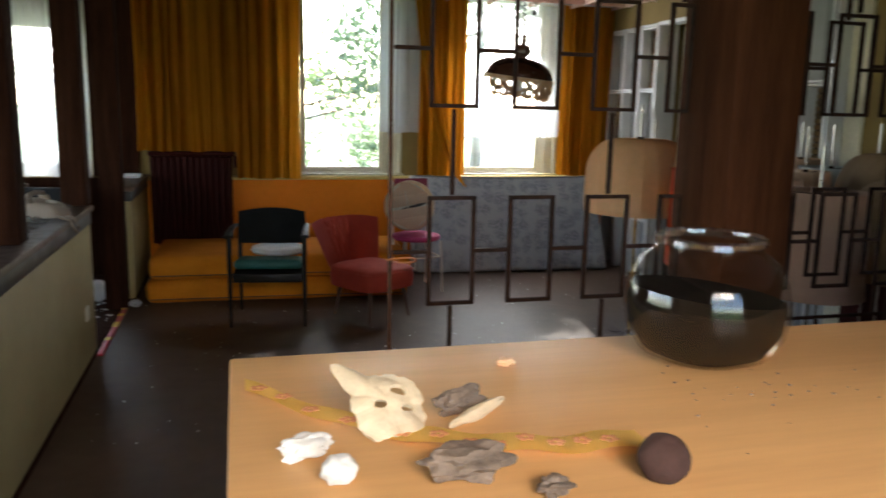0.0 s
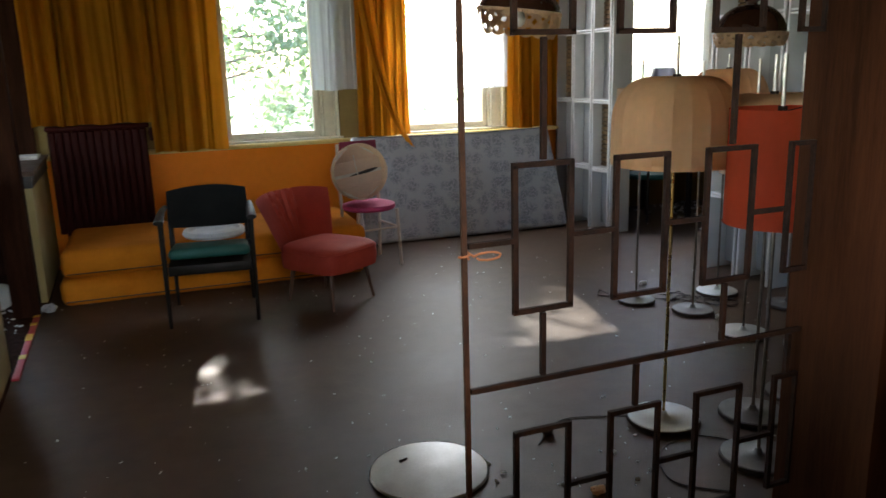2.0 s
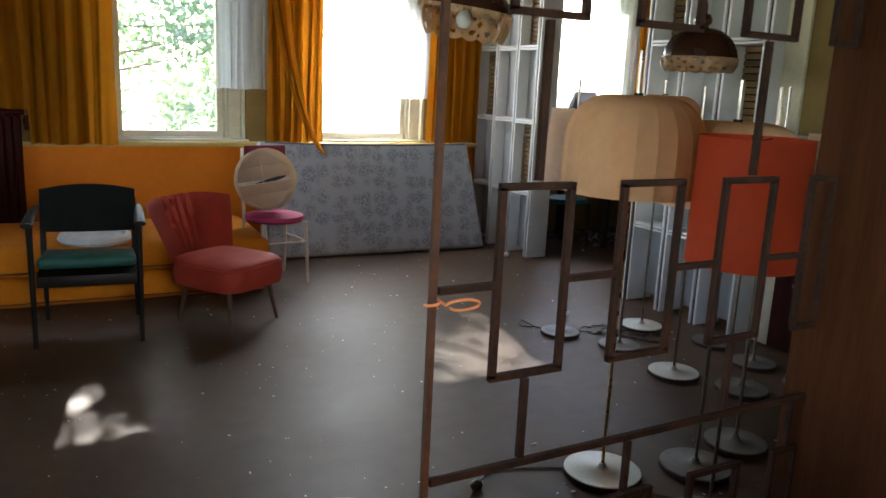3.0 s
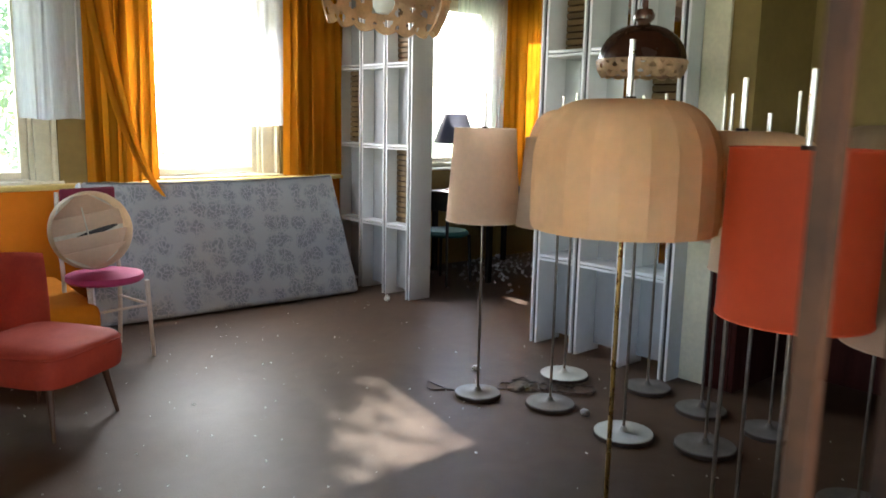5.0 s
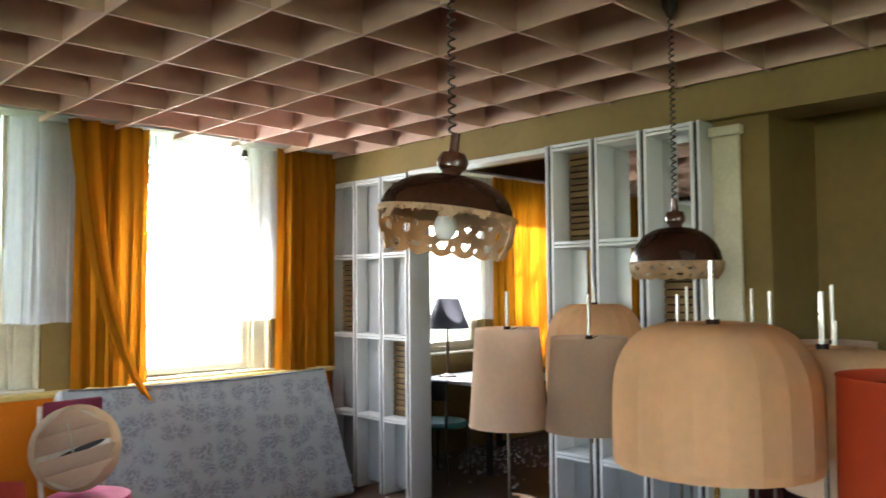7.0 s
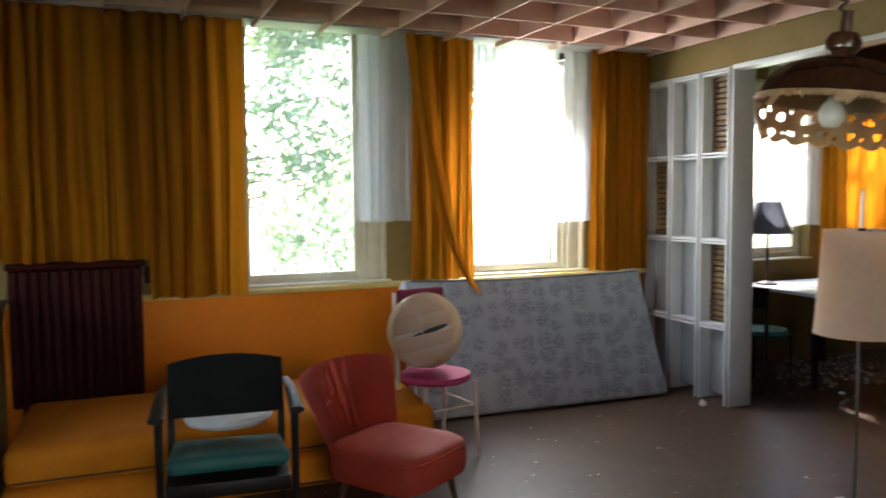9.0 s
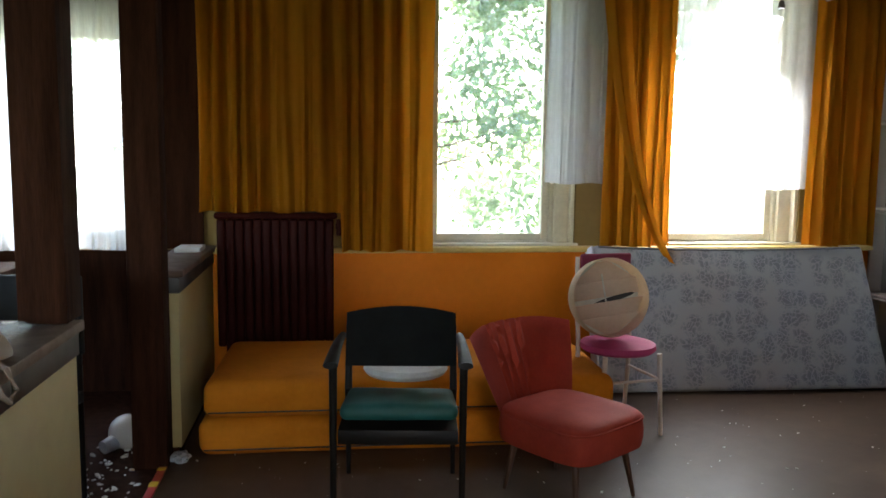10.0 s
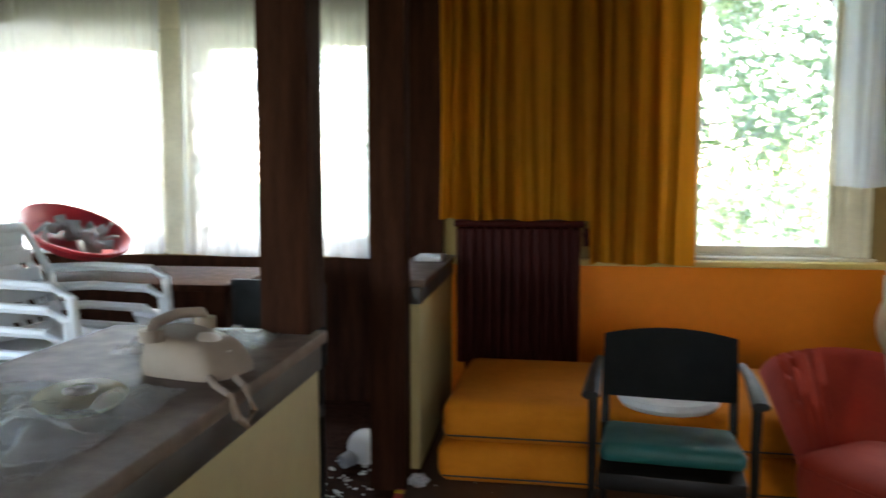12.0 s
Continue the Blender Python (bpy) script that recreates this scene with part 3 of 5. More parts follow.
def low_wall(y0, y1, z, label, with_counter):
    c = thing("service_counter" if with_counter else "half_wall", pose(-1.05 if with_counter else -0.975, y0, 0), label, "counter" if with_counter else "half wall")
    L = y1 - y0
    part("front_panel", boxed(-0.10, 0, 0.05, 0, L, z - 0.11, 0.003), M["yellow_panel"], c, "pale yellow front panel")
    part("skirting", boxed(-0.10, 0, 0, -0.012, L, 0.049), M["dark_wood"], c)
    depth = 0.62 if with_counter else 0.20
    part("edge_rail", boxed(-0.09, 0, z - 0.109, 0.006, L + 0.012, z - 0.034, 0.004), M["counter_edge"], c, "dark edge rail")
    part("worktop", boxed(-depth, 0, z - 0.033, 0.022, L + 0.02, z, 0.006), M["counter"], c, "grey speckled worktop")
    if with_counter:
        part("end_panel", boxed(-depth + 0.05, L - 0.06, 0, -0.101, L - 0.002, z - 0.034), M["dark_wood"], c, "dark end panel")
        part("switch", boxed(0.001, L - 0.32, 0.30, 0.012, L - 0.24, 0.38, 0.003), M["cream"], c, "small cream wall switch")
    return c


low_wall(-1.19, 5.07, 0.93, "pale yellow counter with a dusty grey worktop", True)
low_wall(6.345, 7.49, 0.91, "short pale yellow half wall with a dark cap", False)


def floor_strip():
    s = thing("floor_strip", pose(-1.035, 5.05, 0.0), "red threshold strip with yellow patches on the floor", "threshold strip")
    part("bar", boxed(-0.018, 0, 0.001, 0.018, 1.40, 0.014, 0.003), M["red_plastic"], s)
    for a, b in ((0.30, 0.36), (0.62, 0.74), (0.92, 0.97), (1.1, 1.13)):
        part("patch", boxed(-0.019, a, 0.0145, 0.019, b, 0.017), M["tape_yellow"], s, "yellow patch")


floor_strip()


# ---- iron screens ----
def iron_screen(x0, x1, y, label, lead=0.115, first_post=True):
    s = thing("iron_screen", pose(x0, y, 0), label, "room screen", "iron screens")
    w = 0.0112

    def rail(n, a, b):
        q = 0.0102 if n == "post" else w
        part(n, bar(bmesh.new(), a, b, q, q), M["rust" if n == "post" else "iron"], s, "rusty iron post" if n == "post" else "", smooth=False)

    L = x1 - x0
    if first_post:
        rail("post", (0, 0, 0), (0, 0, 2.53))
    for z in (0.10, 0.81, 1.98):
        rail("rail", (0.009, 0, z), (L, 0, z))
    k, x = 0, lead
    while x + 0.135 < L + 0.07:
        xa, xb = x, min(x + 0.132, L)
        for r, (z0, z1) in enumerate(((0.385, 0.69), (0.97, 1.28), (1.54, 1.85))):
            bm = bmesh.new()
            bar(bm, (xa, 0, z0), (xa, 0, z1), w, w)
            bar(bm, (xb, 0, z0), (xb, 0, z1), w, w)
            bar(bm, (xa - w / 2, 0, z0), (xb + w / 2, 0, z0), w, w)
            bar(bm, (xa - w / 2, 0, z1), (xb + w / 2, 0, z1), w, w)
            part("rectangle", bm, M["iron"], s, smooth=False)
            zc = (z0 + z1) / 2
            if k == 0:
                rail("link", (0.009, 0, zc), (xa - w / 2, 0, zc))
            if xb + 0.12 < L:
                rail("link", (xb + w / 2, 0, zc), (min(x + 0.245, L) - w / 2, 0, zc))
        xm = (xa + xb) / 2
        if k % 2 == 0:
            rail("stem", (xm, 0, 0.819), (xm, 0, 0.961))
            rail("stem", (xm, 0, 1.289), (xm, 0, 1.531))
            rail("stem", (xm, 0, 0.109), (xm, 0, 0.376))
        else:
            rail("stem", (xm, 0, 0.699), (xm, 0, 0.801))
            rail("stem", (xm, 0, 1.859), (xm, 0, 1.971))
        x += 0.245
        k += 1
    return s


iron_screen(0.218, 1.139, 2.25, "black wrought-iron screen of open rectangles")
iron_screen(1.361, 3.0, 2.25, "black wrought-iron screen of open rectangles beside the wood post", lead=0.06)
iron_screen(1.50, 3.1, 2.42, "black wrought-iron screen standing behind another", lead=0.03)


def string_tie():
    pts = [(0.218 + 0.011 * math.cos(a), 2.25 + 0.011 * math.sin(a), 1.098 + 0.002 * a) for a in np.linspace(0, 7.0, 30)]
    pts += [(0.226 + 0.055 * math.sin(t) ** 2 * 1.0 + 0.01, 2.238 - 0.004 * t, 1.105 + 0.007 * math.sin(2 * t)) for t in np.linspace(0, 3.1, 24)]
    return solid("string", tube(bmesh.new(), pts, 0.0024), M["orange_rag"], "orange string knotted round the screen's post", "string")


string_tie()


# ---- reception table and what lies on it ----
TZ = 1.22


def reception_table():
    t = thing("reception_table", pose(-0.212, 0.30, 0), "light oak laminate reception table", "table")
    part("tabletop", boxed(0, 0, TZ - 0.035, 2.9, 0.768, TZ, 0.004), M["tabletop"], t)
    part("front_panel", boxed(0.05, 0.70, 0.0, 2.85, 0.73, TZ - 0.036), M["tabletop"], t)
    part("side_panel", boxed(0.03, 0.06, 0.0, 0.06, 0.699, TZ - 0.036), M["tabletop"], t)
    part("side_panel", boxed(2.84, 0.06, 0.0, 2.87, 0.699, TZ - 0.036), M["tabletop"], t)


reception_table()


def glass_jar():
    j = thing("glass_jar", pose(0.375, 0.955, TZ) @ Matrix.Diagonal((0.80, 0.80, 0.80, 1)), "round glass jar half full of a dark liquid", "jar")
    prof = [(0.0, 0.002), (0.07, 0.002), (0.10, 0.015), (0.122, 0.05), (0.128, 0.09), (0.122, 0.13), (0.105, 0.162), (0.082, 0.178), (0.078, 0.185), (0.084, 0.192), (0.082, 0.196)]
    bm = bmesh.new()
    lathe(bm, prof, 40)
    part("vessel", bm, M["jar_glass"], j)
    bm = bmesh.new()
    lathe(bm, [(0.079, 0.186), (0.086, 0.190), (0.087, 0.197), (0.082, 0.201), (0.077, 0.196), (0.079, 0.186)], 40)
    part("rim", bm, M["jar_rim"], j, "thick glass rim")
    bm = bmesh.new()
    lathe(bm, [(0.0, 0.006), (0.066, 0.006), (0.095, 0.019), (0.116, 0.052), (0.122, 0.09), (0.120, 0.104), (0.0, 0.106)], 40)
    for v in bm.verts:
        if v.co.z > 0.1:
            v.co.z += 0.006 - 0.10 * v.co.x
    part("filling", bm, M["soil"], j, "dark liquid filling")


glass_jar()


def skull():
    """A flat animal skull bone with three holes and a torn crest, tipped up."""
    holes = ((0.012, 0.012, 0.008, 0.0065), (-0.009, 0.000, 0.007, 0.0045), (0.015, -0.008, 0.006, 0.004))

    def fn(u, v):
        a = u * 2 * math.pi
        sq = (abs(math.cos(a)) ** 3.5 + abs(math.sin(a)) ** 3.5) ** (-1 / 3.5)
        r = 0.033 * (sq + 0.04 * math.sin(5 * a) + 1.0 * max(0, math.cos(a - 2.28)) ** 60 + 0.025 * math.sin(11 * a) + 0.02 * math.sin(23 * a))
        x, y = r * v * math.cos(a), r * v * math.sin(a)
        return (x, y, 0.008 * (1 - v * v) + 0.003 * noise.noise(Vector((x * 70, y * 70, 0))))

    bm = shell(fn, 96, 26)
    bmesh.ops.remove_doubles(bm, verts=bm.verts[:], dist=0.0002)
    gone = [f for f in bm.faces if any(((f.calc_center_median().x - hx) / hr) ** 2 + ((f.calc_center_median().y - hy) / hs) ** 2 < 1 for hx, hy, hr, hs in holes)]
    bmesh.ops.delete(bm, geom=gone, context="FACES")
    thicken(bm, 0.0045)
    m = pose(0, 0, 0, 38, 0, 8)
    low = min((m @ v.co).z for v in bm.verts)
    ob = solid("animal_skull", bm, M["bone"], "pale weathered animal skull bone lying on the table", "skull")
    ob.matrix_world = Matrix.Translation((-0.062, 0.815, TZ - low)) @ m


skull()


def lump(name, x, y, sx, sy, sz, mat, label, category, seed, rough=0.25, turn=0, z=None):
    bm = bmesh.new()
    bmesh.ops.create_icosphere(bm, subdivisions=4, radius=1)
    for v in bm.verts:
        f = 1 + rough * noise.noise(v.co * 1.8 + Vector((seed * 7.1, 0, 0))) + 0.4 * rough * noise.noise(v.co * 5 + Vector((0, seed, 0)))
        v.co = Vector((v.co.x * sx * f, v.co.y * sy * f, max(-0.8, v.co.z) * sz * f))
    low = min(v.co.z for v in bm.verts)
    ob = solid(name, bm, mat, label, category)
    ob.matrix_world = pose(x, y, (TZ if z is None else z) - low, 0, 0, turn)
    return ob


lump("felt_ball", 0.148, 0.662, 0.022, 0.022, 0.022, M["ball"], "round dark brown felt ball on the table", "ball", 1, 0.06)
lump("bark_piece", -0.015, 0.698, 0.036, 0.020, 0.014, M["bark"], "flat piece of rough grey-brown bark", "bark", 2, 0.5, 5)
lump("bark_piece", 0.018, 0.842, 0.030, 0.012, 0.012, M["bark"], "curled strip of grey bark", "bark", 3, 0.5, 30)
lump("bone", 0.034, 0.824, 0.046, 0.006, 0.007, M["bone"], "thin pale curved bone on the table", "bone", 4, 0.3, 38)
lump("stone", -0.145, 0.770, 0.024, 0.013, 0.010, M["paper"], "small white stone on the table", "stone", 5, 0.4, 20)
lump("stone", -0.122, 0.715, 0.015, 0.015, 0.013, M["paper"], "rounded white stone on the table", "stone", 6, 0.2)
lump("bark_piece", 0.045, 0.655, 0.014, 0.011, 0.008, M["bark"], "small crumb of dark bark", "bark", 7, 0.5)
lump("dry_leaf", 0.115, 0.972, 0.012, 0.008, 0.005, M["shade_beige"], "small dry yellow leaf on the table", "leaf", 8, 0.5, 15)


def ribbon():
    rib = thing("flowered_ribbon", pose(0, 0, TZ), "yellow ribbon with red flowers laid across the table", "ribbon")

    def fn(u, v):
        x = -0.195 + 0.365 * u
        y = 0.733 + 0.22 * (1 - u) ** 2.6 + (v - 0.5) * 0.038 + 0.002 * math.sin(u * 14)
        return (x, y, 0.006 + 0.002 * math.sin(u * 30))
    part("band", thicken(shell(fn, 60, 2), -0.0015), M["ribbon"], rib)
    rnd = random.Random(9)
    for k in range(13):
        c = fn(0.04 + 0.072 * k + rnd.uniform(-0.01, 0.01), rnd.uniform(0.3, 0.7))
        bm = bmesh.new()
        for j in range(5):
            w = j * 1.257 + k
            bmesh.ops.create_icosphere(bm, subdivisions=1, radius=0.0042, matrix=Matrix.Translation((c[0] + 0.006 * math.cos(w), c[1] + 0.005 * math.sin(w), c[2] + 0.0012)) @ Matrix.Diagonal((1, 1, 0.2, 1)))
        part("flower", bm, M["flower_red"], rib, "red printed flower")


ribbon()


def table_crumbs():
    rnd = random.Random(5)
    bm = bmesh.new()
    for _ in range(34):
        x, y, r = rnd.gauss(0.34, 0.07), rnd.gauss(0.83, 0.045), rnd.uniform(0.0007, 0.0018)
        if y < 1.05 and x > -0.15:
            bmesh.ops.create_icosphere(bm, subdivisions=1, radius=r, matrix=Matrix.Translation((x, y, TZ + r * 0.9)) @ Matrix.Diagonal((1.6, 1, 0.8, 1)))
    solid("crumbs", bm, M["bark"], "dark crumbs scattered on the table", "crumbs", kind="stuff")


table_crumbs()


# ---- floor lamps ----
def dome_profile(z0, z1, r):
    h = z1 - z0
    prof = [(r * 0.985, z0), (r, z0 + 0.06 * h), (r * 1.0, z0 + 0.3 * h), (r * 0.992, z0 + 0.5 * h)]
    for i in range(1, 21):
        a = i / 20 * math.pi / 2
        prof.append((r * (0.36 + 0.632 * math.cos(a) ** 0.85), z0 + h * (0.5 + 0.5 * math.sin(a))))
    return prof


def floor_lamp(x, y, kind, z0, z1, r0, r1, top, base_r, shade_mat, base_mat, pole_mat, label, cable=True, lean=(0, 0)):
    f = thing("floor_lamp", pose(x, y, 0), label, "floor lamp", "floor lamps")
    bm = bmesh.new()
    lathe(bm, [(0.0, 0.019), (base_r * 0.975, 0.019), (base_r * 0.965, 0.023), (0.026, 0.025), (0.016, 0.033), (0.011, 0.048), (0.0, 0.048)], 36)
    base = part("base", bm, base_mat, f)
    bm = bmesh.new()
    lathe(bm, [(0.0, 0.0), (base_r * 0.97, 0.0), (base_r, 0.004), (base_r, 0.0185), (0.0, 0.0185)], 36)
    part("weight", bm, M["cord"], base, "dark cast weight under the base plate")
    lx, ly = lean
    bm = bmesh.new()
    rod(bm, (0, 0, 0.04), (lx, ly, z1 - 0.06), 0.0065, seg=10)
    part("pole", bm, pole_mat, f)
    bm = bmesh.new()
    rod(bm, (lx, ly, z1 - 0.059), (lx, ly, top), 0.0075, seg=10)
    part("finial", bm, M["chrome"], f, "bare metal tube end")
    bm = bmesh.new()
    if kind == "dome":
        prof = dome_profile(z0, z1, r0)
        lathe(bm, prof, 44, lambda a, i: 1.006 - 0.018 * (round(a * 22 / math.pi) % 2))
    else:
        lathe(bm, [(r0, z0), (r0 + (r1 - r0) * 0.5, (z0 + z1) / 2), (r1, z1)], 48)
    thicken(bm, 0.003)
    bmesh.ops.translate(bm, verts=bm.verts[:], vec=(lx, ly, 0))
    shade = part("shade", bm, shade_mat, f, sharp=9 if kind == "dome" else 38)
    bm = bmesh.new()
    rt = (r0 * 0.36 if kind == "dome" else r1) - 0.003
    for k in range(3):
        a = 2 * math.pi * k / 3 + 0.4
        rod(bm, (lx, ly, z1 - 0.012), (lx + rt * math.cos(a), ly + rt * math.sin(a), z1 - 0.006), 0.002, seg=6)
    rod(bm, (lx, ly, z1 - 0.04), (lx, ly, z1 + 0.008), 0.016, seg=12)
    part("shade_carrier", bm, M["iron"], shade, "dark wire shade carrier")
    if kind != "dome":
        for z, r in ((z0, r0), (z1, r1)):
            bm = bmesh.new()
            tube(bm, [(lx + (r + 0.001) * math.cos(a), ly + (r + 0.001) * math.sin(a), z) for a in np.linspace(0, 2 * math.pi, 49)], 0.002)
            part("trim_tape", bm, shade_mat, shade)
    return f


BE, CR, TA, OR = M["shade_beige"], M["shade_cream"], M["shade_taupe"], M["shade_orange"]
WB, GB, CHR, BRA = M["base_white"], M["lamp_grey"], M["pole"], M["brass"]
floor_lamp(2.484, 4.763, "cone", 0.884, 1.322, 0.177, 0.146, 1.489, 0.115, CR, GB, CHR, "floor lamp with a tapered cream linen shade")
floor_lamp(2.660, 4.440, "cone", 0.883, 1.285, 0.198, 0.165, 1.473, 0.120, TA, GB, CHR, "floor lamp with a tapered taupe linen shade")
floor_lamp(3.053, 4.681, "dome", 0.983, 1.421, 0.245, 0.000, 1.504, 0.130, BE, WB, CHR, "floor lamp with a beige ribbed dome shade and pale base")
floor_lamp(2.636, 3.996, "cone", 0.897, 1.295, 0.168, 0.136, 1.473, 0.132, CR, WB, CHR, "floor lamp with a cream shade and wide pale base")
floor_lamp(3.236, 4.279, "cone", 0.933, 1.276, 0.156, 0.135, 1.504, 0.120, TA, GB, CHR, "floor lamp with a small taupe shade beside the divider")
floor_lamp(3.168, 3.932, "cone", 0.913, 1.245, 0.207, 0.176, 1.493, 0.120, M["base_white"], GB, CHR, "floor lamp with a pale blue-white shade")
floor_lamp(2.795, 3.694, "cone", 0.907, 1.243, 0.157, 0.126, 1.484, 0.130, TA, GB, CHR, "floor lamp with a small brown-beige shade")
floor_lamp(3.173, 3.599, "cone", 0.894, 1.273, 0.179, 0.158, 1.506, 0.120, CR, GB, CHR, "floor lamp with a cream shade at the back")
floor_lamp(1.580, 3.318, "dome", 1.085, 1.420, 0.242, 0.000, 1.570, 0.150, BE, WB, BRA, "brass floor lamp with a large beige ribbed dome shade")
floor_lamp(1.950, 3.200, "dome", 1.100, 1.345, 0.235, 0.000, 1.490, 0.140, BE, GB, CHR, "floor lamp with a beige ribbed dome shade")
floor_lamp(2.270, 3.280, "cone", 0.900, 1.240, 0.150, 0.130, 1.400, 0.130, TA, GB, CHR, "floor lamp with a brown-beige shade")
floor_lamp(1.694, 2.902, "cone", 0.915, 1.310, 0.174, 0.170, 1.490, 0.140, OR, GB, CHR, "floor lamp with an orange-red drum shade")
floor_lamp(2.740, 3.060, "dome", 0.970, 1.370, 0.240, 0.000, 1.470, 0.140, M["shade_brown"], GB, CHR, "floor lamp with a brownish ribbed dome shade near the wall")
floor_lamp(2.060, 2.720, "cone", 0.820, 1.240, 0.200, 0.185, 1.420, 0.140, M["shade_flesh"], GB, CHR, "floor lamp with a flesh-coloured drum shade")
floor_lamp(2.460, 2.660, "dome", 0.880, 1.280, 0.240, 0.000, 1.440, 0.140, M["shade_brown"], GB, CHR, "floor lamp with a brownish ribbed dome shade behind the screens")


def disc():
    d = thing("lamp_base_disc", pose(0.527, 3.336, 0.0), "large loose pale lamp base lying on the carpet", "lamp base")
    bm = bmesh.new()
    lathe(bm, [(0.0, 0.0), (0.215, 0.0), (0.222, 0.006), (0.218, 0.014), (0.10, 0.022), (0.0, 0.024)], 56)
    part("plate", bm, M["base_white"], d)
    bm = bmesh.new()
    lathe(bm, [(0.219, 0.002), (0.2245, 0.005), (0.2245, 0.009), (0.2195, 0.0145)], 56)
    part("edge_ring", bm, M["chrome"], d, "thin dull metal edge")
    bm = bmesh.new()
    rod(bm, (-0.085, 0.085, 0.0215), (-0.055, 0.095, 0.0235), 0.006, 0.004, 8)
    part("clip", bm, M["cord"], d, "small dark clip")


disc()


def cable(name, pts, label):
    out = []
    for i in range(len(pts) - 1):
        a, b = Vector(pts[i]), Vector(pts[i + 1])
        p0, p3 = Vector(pts[max(i - 1, 0)]), Vector(pts[min(i + 2, len(pts) - 1)])
        for k in range(8):
            t = k / 8
            out.append(0.5 * ((2 * a) + (b - p0) * t + (2 * p0 - 5 * a + 4 * b - p3) * t * t + (3 * a - p0 - 3 * b + p3) * t ** 3))
    out.append(Vector(pts[-1]))
    solid(name, tube(bmesh.new(), out, 0.0028), M["cord"], label, "cable")


cable("lamp_cable", [(2.48, 4.79, 0.004), (2.42, 4.93, 0.004), (2.42, 5.07, 0.004), (2.35, 4.97, 0.004), (2.44, 4.89, 0.004), (2.40, 4.70, 0.004), (2.47, 4.66, 0.004)], "loose dark lamp cable looped on the carpet")
rndc = random.Random(11)
for k in range(4):
    cx, cy = 2.74 + 0.06 * k, 4.73 - 0.08 * k
    pts = [(cx + rndc.uniform(0.05, 0.12) * math.cos(a), cy + rndc.uniform(0.04, 0.11) * math.sin(a), 0.004 + 0.010 * rndc.random()) for a in np.linspace(k, 12 + k, 22)]
    cable("lamp_cable", pts, "tangled dark lamp cable on the carpet")
lump("cable_plug", 2.71, 4.67, 0.022, 0.016, 0.014, M["cord"], "dark plug lying in a cable tangle on the carpet", "plug", 36, 0.2, 20, 0.0)
lump("cable_plug", 2.70, 4.26, 0.026, 0.020, 0.016, M["base_grey"], "grey plug lying beside the lamp bases", "plug", 37, 0.2, 60, 0.0)
cable("lamp_cable", [(1.0, 3.35, 0.004), (1.2, 3.5, 0.004), (1.45, 3.42, 0.004), (1.56, 3.36, 0.004)], "dark lamp cable on the carpet")
cable("lamp_cable", [(1.75, 3.0, 0.004), (1.6, 3.15, 0.004), (1.4, 3.1, 0.004), (1.3, 2.9, 0.004), (1.45, 2.75, 0.004)], "dark lamp cable on the carpet")


